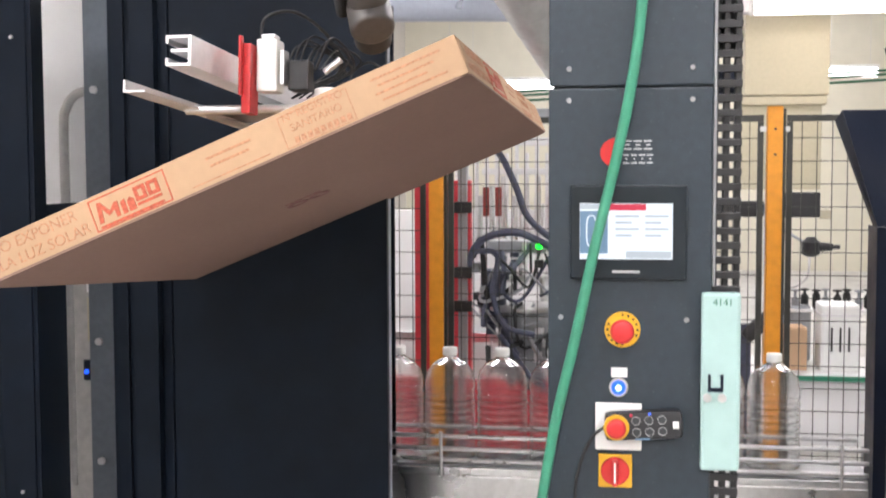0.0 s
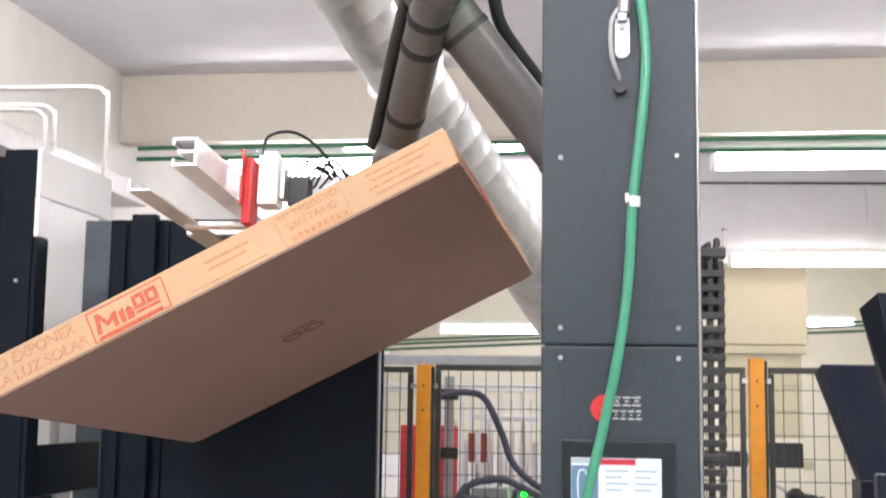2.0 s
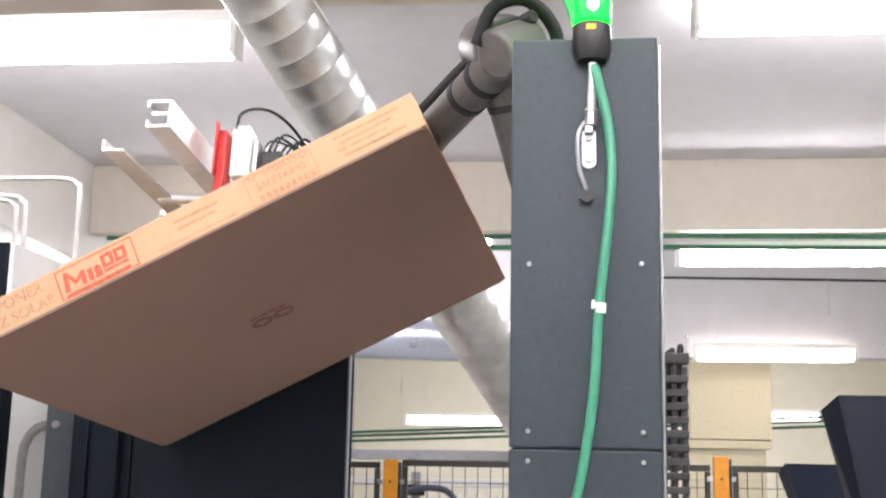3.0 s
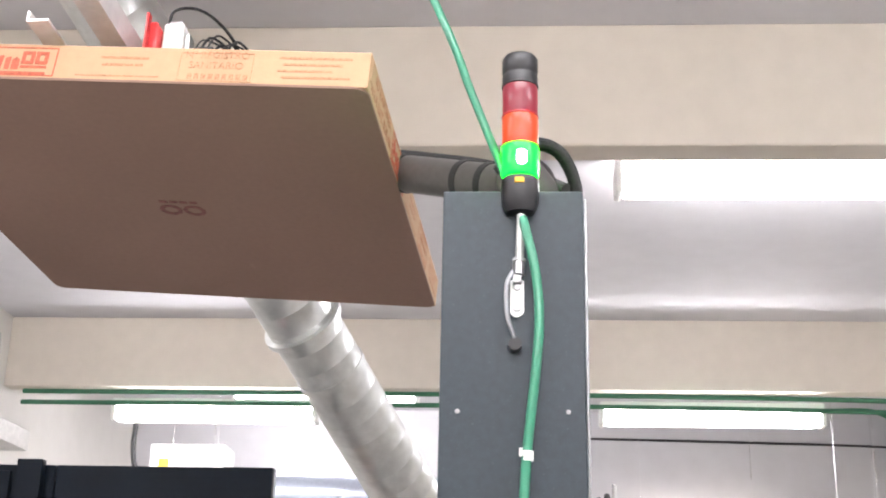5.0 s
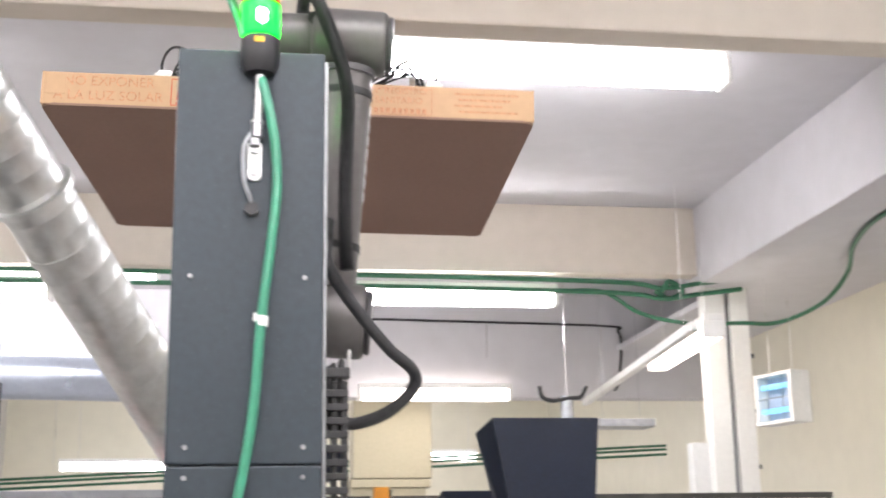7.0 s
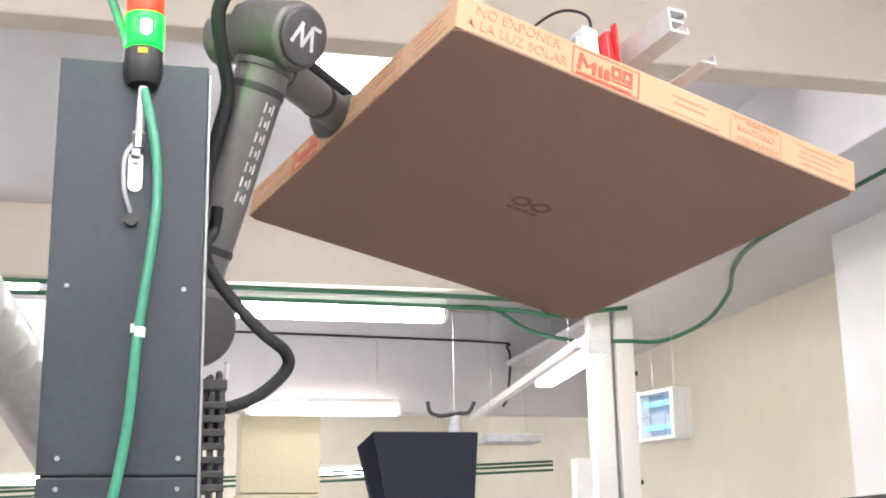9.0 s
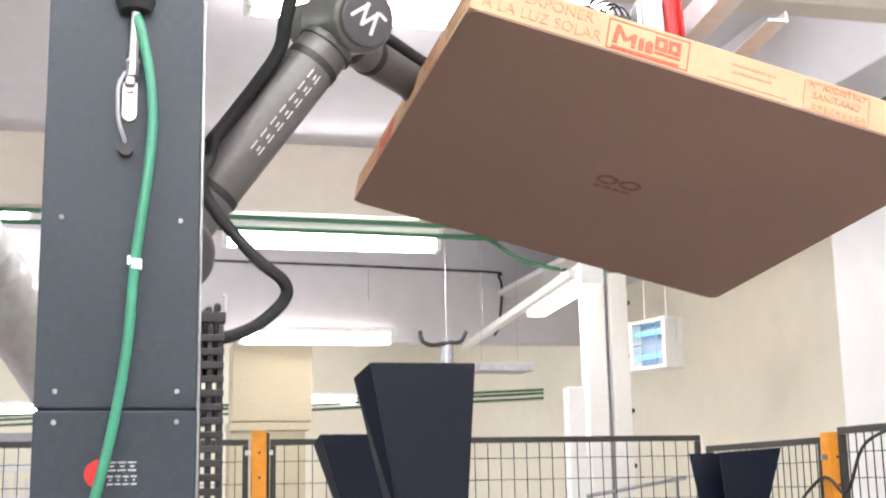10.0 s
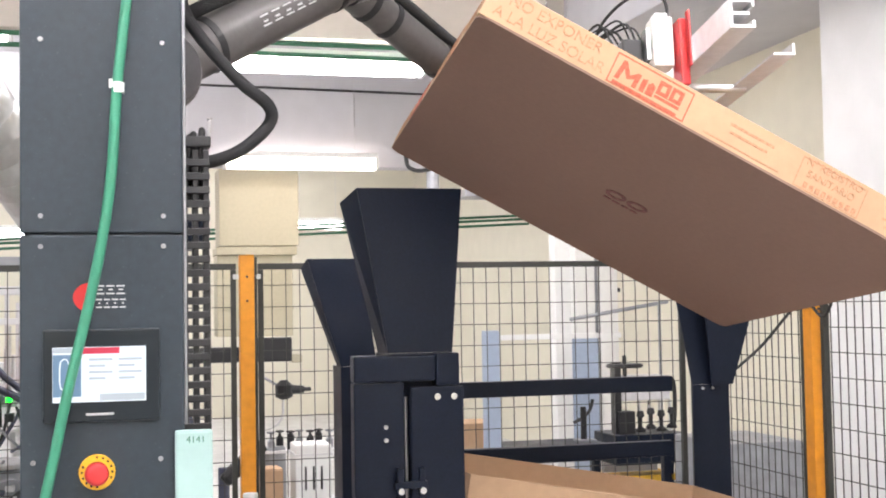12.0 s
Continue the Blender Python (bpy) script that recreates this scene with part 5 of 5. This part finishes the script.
    m = thing("camera_head", "black instrument head on a thin arm", "instrument")
    part("head", lathe([(0.02, -0.06), (0.05, -0.045), (0.052, 0.02), (0.03, 0.04), (0.02, 0.05)], 14, at=(0.945, 4.9, 1.155)), M_PLASTIC, m)
    part("lens", cyl((0.90, 4.9, 1.15), (1.06, 4.9, 1.15), 0.036, 12, r2=0.02), M_PLASTIC, m)
    part("tip", cyl((1.06, 4.9, 1.15), (1.10, 4.9, 1.15), 0.012, 8), M_PLASTIC, m)
    part("arm", tube([(0.735, 5.04, 1.27), (0.8, 4.95, 1.24), (0.92, 4.9, 1.17)], 0.008, 6, 4), M_GREYMET, m)
    part("lead", tube([(0.94, 4.9, 1.1), (0.93, 4.92, 0.98), (0.85, 4.95, 0.92), (0.735, 5.04, 0.93)], 0.007, 6, 6), M_ALU, m)
    l = thing("lever", "black angled lever arm behind the fence", "lever")
    part("arm", box(-0.17, 0.12, -0.03, 0.03, -0.042, 0.042, 0.03, m=pose(0.68, 4.4, 0.82, 0, -42, 0)), M_PLASTIC, l)
    part("stand", cyl((0.56, 4.42, 0.0), (0.56, 4.42, 0.78), 0.03, 10), M_NAVY, l)
    part("screw", cyl((0.66, 4.36, 0.80), (0.66, 4.375, 0.80), 0.01, 8), M_STEEL, l)
    bb = thing("blue_cover", "blue cover with a red strip beyond the chain", "cover")
    part("cover", prism([(0.20, 1.0), (0.42, 1.0), (0.36, 1.2), (0.22, 1.26)], 4.6, 4.9), M_NAVY, bb)
    part("red_strip", box(0.18, 0.44, 4.58, 4.62, 0.90, 0.935, 0.004), M_RED, bb)
    part("stand", box(0.2, 0.42, 4.65, 4.85, 0.0, 0.995, 0.006), M_WHITE, bb)
    r = thing("test_rig", "black and silver test rig with a hand wheel", "machine")
    part("base", box(2.76, 3.20, 4.35, 4.7, 0.69, 0.86, 0.006), M_BLACK, r)
    part("base_low", box(2.10, 2.72, 4.4, 4.7, 0.72, 0.82, 0.006), M_BLACK, r)
    part("head", box(2.83, 3.13, 4.42, 4.6, 1.05, 1.19, 0.008), M_ALU, r)
    part("post", box(2.79, 2.83, 4.43, 4.5, 0.86, 1.27, 0.004), M_PLASTIC, r)
    part("hand_wheel", lathe([(0.02, -0.012), (0.10, -0.01), (0.11, 0.0), (0.10, 0.012), (0.02, 0.014)], 20, at=(2.86, 4.45, 1.25)), M_PLASTIC, r)
    part("spindle", cyl((2.86, 4.45, 1.19), (2.86, 4.45, 1.31), 0.013, 8), M_PLASTIC, r)
    part("block", box(2.80, 2.90, 4.40, 4.5, 0.862, 0.99, 0.004), M_PLASTIC, r)
    part("pipe", tube([(3.08, 4.45, 1.17), (3.16, 4.45, 1.16), (3.17, 4.45, 1.0), (3.16, 4.45, 0.88)], 0.012, 8, 6), M_PLASTIC, r)
    for k in range(4):
        part("plunger", cyl((2.93 + 0.065 * k, 4.42, 0.87), (2.93 + 0.065 * k, 4.42, 1.05), 0.009, 8), M_STEEL, r)
        part("cup", lathe([(0.03, 0), (0.03, 0.015), (0.01, 0.03), (0.012, 0.08), (0.024, 0.09), (0.018, 0.12)], 12, at=(2.93 + 0.065 * k, 4.40, 0.872 + 0.015 * (k % 2))), M_PLASTIC, r)
    for x in (2.12, 2.68, 3.14):
        part("leg", box(x, x + 0.04, 4.5, 4.55, 0.0, 0.72, 0.003), M_BLACK, r)
    part("yellow_shelf", box(2.76, 3.2, 4.5, 4.8, 0.57, 0.61, 0.004), M_YELLOW, r)
    part("white_front", box(2.78, 3.12, 4.6, 4.65, 0.62, 0.688, 0.003), M_WHITE, r)
    tp = thing("tap_stand", "small dark tap stand on the bench", "tap")
    part("column", cyl((2.62, 4.5, 0.82), (2.62, 4.5, 1.02), 0.018, 10), M_PLASTIC, tp)
    part("spout", tube([(2.56, 4.5, 0.93), (2.62, 4.5, 0.96), (2.66, 4.5, 1.0), (2.68, 4.5, 1.06)], 0.01, 8, 5), M_PLASTIC, tp)
    part("foot", box(2.57, 2.68, 4.45, 4.55, 0.822, 0.835, 0.003), M_GREYMET, tp)
    jr = thing("small_jar", "small dark jar with a pale lid", "jar")
    part("body", lathe([(0.05, 0), (0.06, 0.02), (0.06, 0.1), (0.04, 0.12)], 14, at=(2.18, 4.3, 0.70)), M_PLASTIC, jr)
    part("stand", box(2.1, 2.26, 4.25, 4.36, 0.0, 0.70, 0.004), M_BLACK, jr)
    bx = thing("cardboard_box", "small brown cardboard box on a shelf", "box")
    part("body", box(1.88, 2.09, 4.5, 4.8, 0.80, 0.95, 0.004), M_CARD, bx)
    part("shelf", box(1.85, 2.095, 4.48, 4.82, 0.0, 0.798, 0.004), M_WHITEWALL, bx)
    b = thing("barrier_gate", "pale blue barrier post with a white arm", "barrier")
    part("post", box(1.95, 2.03, 4.2, 4.28, 0.0, 1.475, 0.006), M_PALEBLUE, b)
    part("arm", box(2.031, 2.75, 4.22, 4.25, 1.42, 1.45, 0.004), M_WHITE, b)
    p2 = thing("padded_post", "white post with a pale blue sleeve", "post")
    part("shaft", box(2.72, 2.83, 5.22, 5.32, 0.0, 2.2, 0.006), M_WHITE, p2)
    part("sleeve", box(2.831, 3.0, 5.2, 5.3, 0.0, 1.40, 0.006), M_PALEBLUE, p2)
    k = thing("crate_stack", "pale grey crates stacked behind the side fence", "crates")
    part("crate", box(2.72, 3.12, 2.95, 3.5, 0.60, 0.955, 0.01), M_GREYMET, k)
    part("crate", box(2.72, 3.12, 2.95, 3.5, 0.30, 0.598, 0.01), M_GREYMET, k)
    part("pallet", box(2.70, 3.14, 2.93, 3.52, 0.0, 0.298, 0.01), M_BLACK, k)
    wb = thing("wall_box", "dark box on the white wall", "box")
    part("body", box(4.0, 4.05, 2.3, 2.5, 1.35, 1.75, 0.006), M_PLASTIC, wb)
    st = thing("leaning_rod", "thin dark rod leaning behind the fence", "rod")
    part("rod", cyl((2.70, 4.9, 1.52), (3.35, 4.9, 1.62), 0.012, 8), M_GREYMET, st)
    part("stay", cyl((3.30, 4.92, 0.0), (3.30, 4.92, 1.62), 0.010, 8), M_GREYMET, st)
    cc = thing("loose_cable", "black cable slung along the side fence", "cable")
    part("run", tube([(2.50, 2.6, 1.25), (2.49, 2.2, 1.42), (2.48, 1.86, 1.60), (2.48, 1.7, 1.55), (2.48, 1.55, 1.72), (2.48, 1.2, 1.765), (2.48, 0.8, 1.70)], 0.006, 8, 8), M_RUBBER, cc)


hall()
lamps()
column()
remote()
beacon()
green_hose()
cable_chain()
machine()
fence()
conveyor()
magazine()
carton_stack()
services()
background()
held = carton("carried_carton", "flat brown cardboard carton with red print held by the robot")
arm, turret, upper, fore, gripper, loop = robot()

CARTON = [
    (0, pose(-0.853, 1.023, 1.521, -4.5, -22.6, -1.2)),
    (0.3, pose(-0.853, 1.018, 1.606, -4.1, -22.3, -1.5)),
    (1, pose(-0.846, 0.977, 1.721, -4.2, -21.4, -1.4)),
    (1.5, pose(-0.830, 0.951, 1.697, -4.2, -22.9, -1.7)),
    (2, pose(-0.836, 0.955, 1.822, -5.5, -26.5, -0.8)),
    (2.5, pose(-0.842, 0.905, 1.986, -5.3, -22.2, -1.5)),
    (3, pose(-0.833, 0.900, 2.116, -6.3, -26.3, -1.5)),
    (3.2, pose(-0.823, 0.865, 2.209, -5.9, -26.1, -1.5)),
    (3.6, pose(-0.838, 0.812, 2.335, -5.7, -12.0, -2.0)),
    (4, pose(-0.848, 0.750, 2.490, -5.5, -2.5, -2.5)),
    (4.8, pose(-0.855, 0.648, 2.736, -5.1, 4.0, -3.7)),
    (5.3, pose(-0.885, 0.790, 2.775, -6.2, 3.8, -4.6)),
    (5.5, pose(-0.888, 0.862, 2.791, -6.4, 3.2, -8.4)),
    (5.8, pose(-0.770, 1.130, 2.785, -6.4, 2.4, -27.6)),
    (6, pose(-0.677, 1.350, 2.781, -6.4, 1.9, -40.1)),
    (6.5, pose(-0.261, 1.327, 2.692, -2.8, 1.7, -67.3)),
    (7, pose(0.130, 1.334, 2.670, -1.4, -0.1, -93.4)),
    (7.3, pose(0.385, 1.294, 2.666, -0.2, -0.5, -109.4)),
    (7.5, pose(0.529, 1.223, 2.676, 0.8, 0.1, -120.3)),
    (7.6, pose(0.600, 1.181, 2.679, 1.5, 0.0, -125.7)),
    (9.4, pose(1.139, 0.816, 2.476, 6.2, -13.5, -171.2)),
    (9.5, pose(1.161, 0.801, 2.459, 6.1, -13.7, -172.8)),
    (10, pose(1.258, 0.705, 2.374, 6.2, -13.4, -180.1)),
    (10.5, pose(1.342, 0.742, 2.279, 5.6, -14.8, -185.8)),
    (11, pose(1.328, 0.754, 2.102, 5.9, -22.3, -185.6)),
    (11.2, pose(1.328, 0.789, 2.013, 5.5, -24.7, -185.8)),
    (11.5, pose(1.316, 0.745, 1.918, 5.2, -25.8, -186.5)),
    (12, pose(1.330, 0.785, 1.874, 6.6, -28.4, -186.7)),
]
ELBOW = [(0, (-0.45, 0.42, 2.22)), (0.3, (-0.445, 0.42, 2.27)), (1, (-0.43, 0.41, 2.37)), (1.5, (-0.41, 0.41, 2.45)), (2, (-0.385, 0.41, 2.520)), (2.5, (-0.285, 0.320, 2.570)), (3, (-0.192, 0.293, 2.632)), (3.2, (-0.159, 0.339, 2.664)), (3.6, (-0.108, 0.350, 2.677)), (4, (-0.060, 0.355, 2.685)), (4.8, (0.015, 0.365, 2.684)), (5.3, (0.018, 0.367, 2.685)), (5.5, (0.023, 0.368, 2.684)), (5.8, (0.038, 0.335, 2.689)), (6, (0.068, 0.323, 2.692)), (6.5, (0.208, 0.467, 2.723)), (7, (0.218, 0.381, 2.723)), (7.3, (0.215, 0.282, 2.712)), (7.5, (0.219, 0.230, 2.712)), (7.6, (0.229, 0.219, 2.713)), (9.4, (0.350, 0.182, 2.669)), (9.5, (0.374, 0.190, 2.658)), (10, (0.464, 0.264, 2.606)), (10.5, (0.539, 0.339, 2.540)), (11, (0.527, 0.508, 2.493)), (11.2, (0.539, 0.519, 2.470)), (11.5, (0.560, 0.520, 2.443)), (12, (0.595, 0.522, 2.398))]


def link(o, along, side):
    """A pose at o whose z points along and whose y leans to side."""
    z = Vector(along).normalized()
    y = Vector(side)
    y = (y - z * y.dot(z)).normalized()
    x = y.cross(z)
    m = Matrix((x, y, z)).transposed().to_4x4()
    m.translation = o
    return m


def motions():
    walk(held, CARTON)
    # the gripper stays level across; the carton swings under it about the row of suction cups
    grip = []
    for t, m in CARTON:
        e = m.to_euler("XYZ")
        hinge = m @ Vector((0.16, 0, CH))
        grip.append((t, Matrix.Translation(hinge) @ pose(0, 0, 0, math.degrees(e.x), 0, math.degrees(e.z)) @ pose(-0.245, 0, -0.132)))
    walk(gripper, grip)
    poses = dict(grip)
    a, b, c = [], [], []
    for t, e in ELBOW:
        if t not in poses:
            continue
        # the wrist reaches the gripper a little nearer or farther along its plate
        if t < 4:
            shift = 0.0
        elif t < 6.1:
            shift = 0.12
        else:
            shift = max(-0.22, min(0.06, 0.06 - (t - 6.2) * 0.0875))
        flange = poses[t] @ Vector((0.345, shift - 0.04, 0.235))
        k = min(max((flange.x + 0.30) / 0.24 - 0.25, -0.25), 1.0)
        d = Vector((flange.x - AX, (flange.y - AY) * k, 0)).normalized()
        out = Vector((d.y, -d.x, 0))
        s = Vector((AX, AY, ZS)) + out * OFF
        up_dir = (Vector(e) - s).normalized()
        elbow = s + up_dir * L1
        side = (out - up_dir * out.dot(up_dir)).normalized()
        start = elbow - side * 0.13
        a.append((t, Matrix.Translation((AX, AY, ZS)) @ Matrix.Rotation(math.atan2(d.y, d.x), 4, "Z")))
        b.append((t, link(s, up_dir, out)))
        c.append((t, link(start, flange - start, out)))
    swing = ((0, 0.06, 0.27, 1.89, 150), (5.3, 0.06, 0.27, 1.89, 150), (5.5, 0.06, 0.27, 1.88, 145), (5.8, 0.07, 0.26, 1.86, 115), (6.0, 0.11, 0.19, 1.845, 75), (6.2, 0.155, 0.12, 1.835, 42),
             (6.5, 0.165, 0.10, 1.83, 32), (7, 0.170, 0.10, 1.832, 18), (7.6, 0.173, 0.10, 1.845, 9), (9.4, 0.165, 0.10, 1.888, 0), (12, 0.165, 0.10, 1.89, 0))
    walk(loop, [(t, pose(x, y, z, 0, 0, r)) for t, x, y, z, r in swing])
    walk(turret, a)
    walk(upper, b)
    walk(fore, c)


motions()
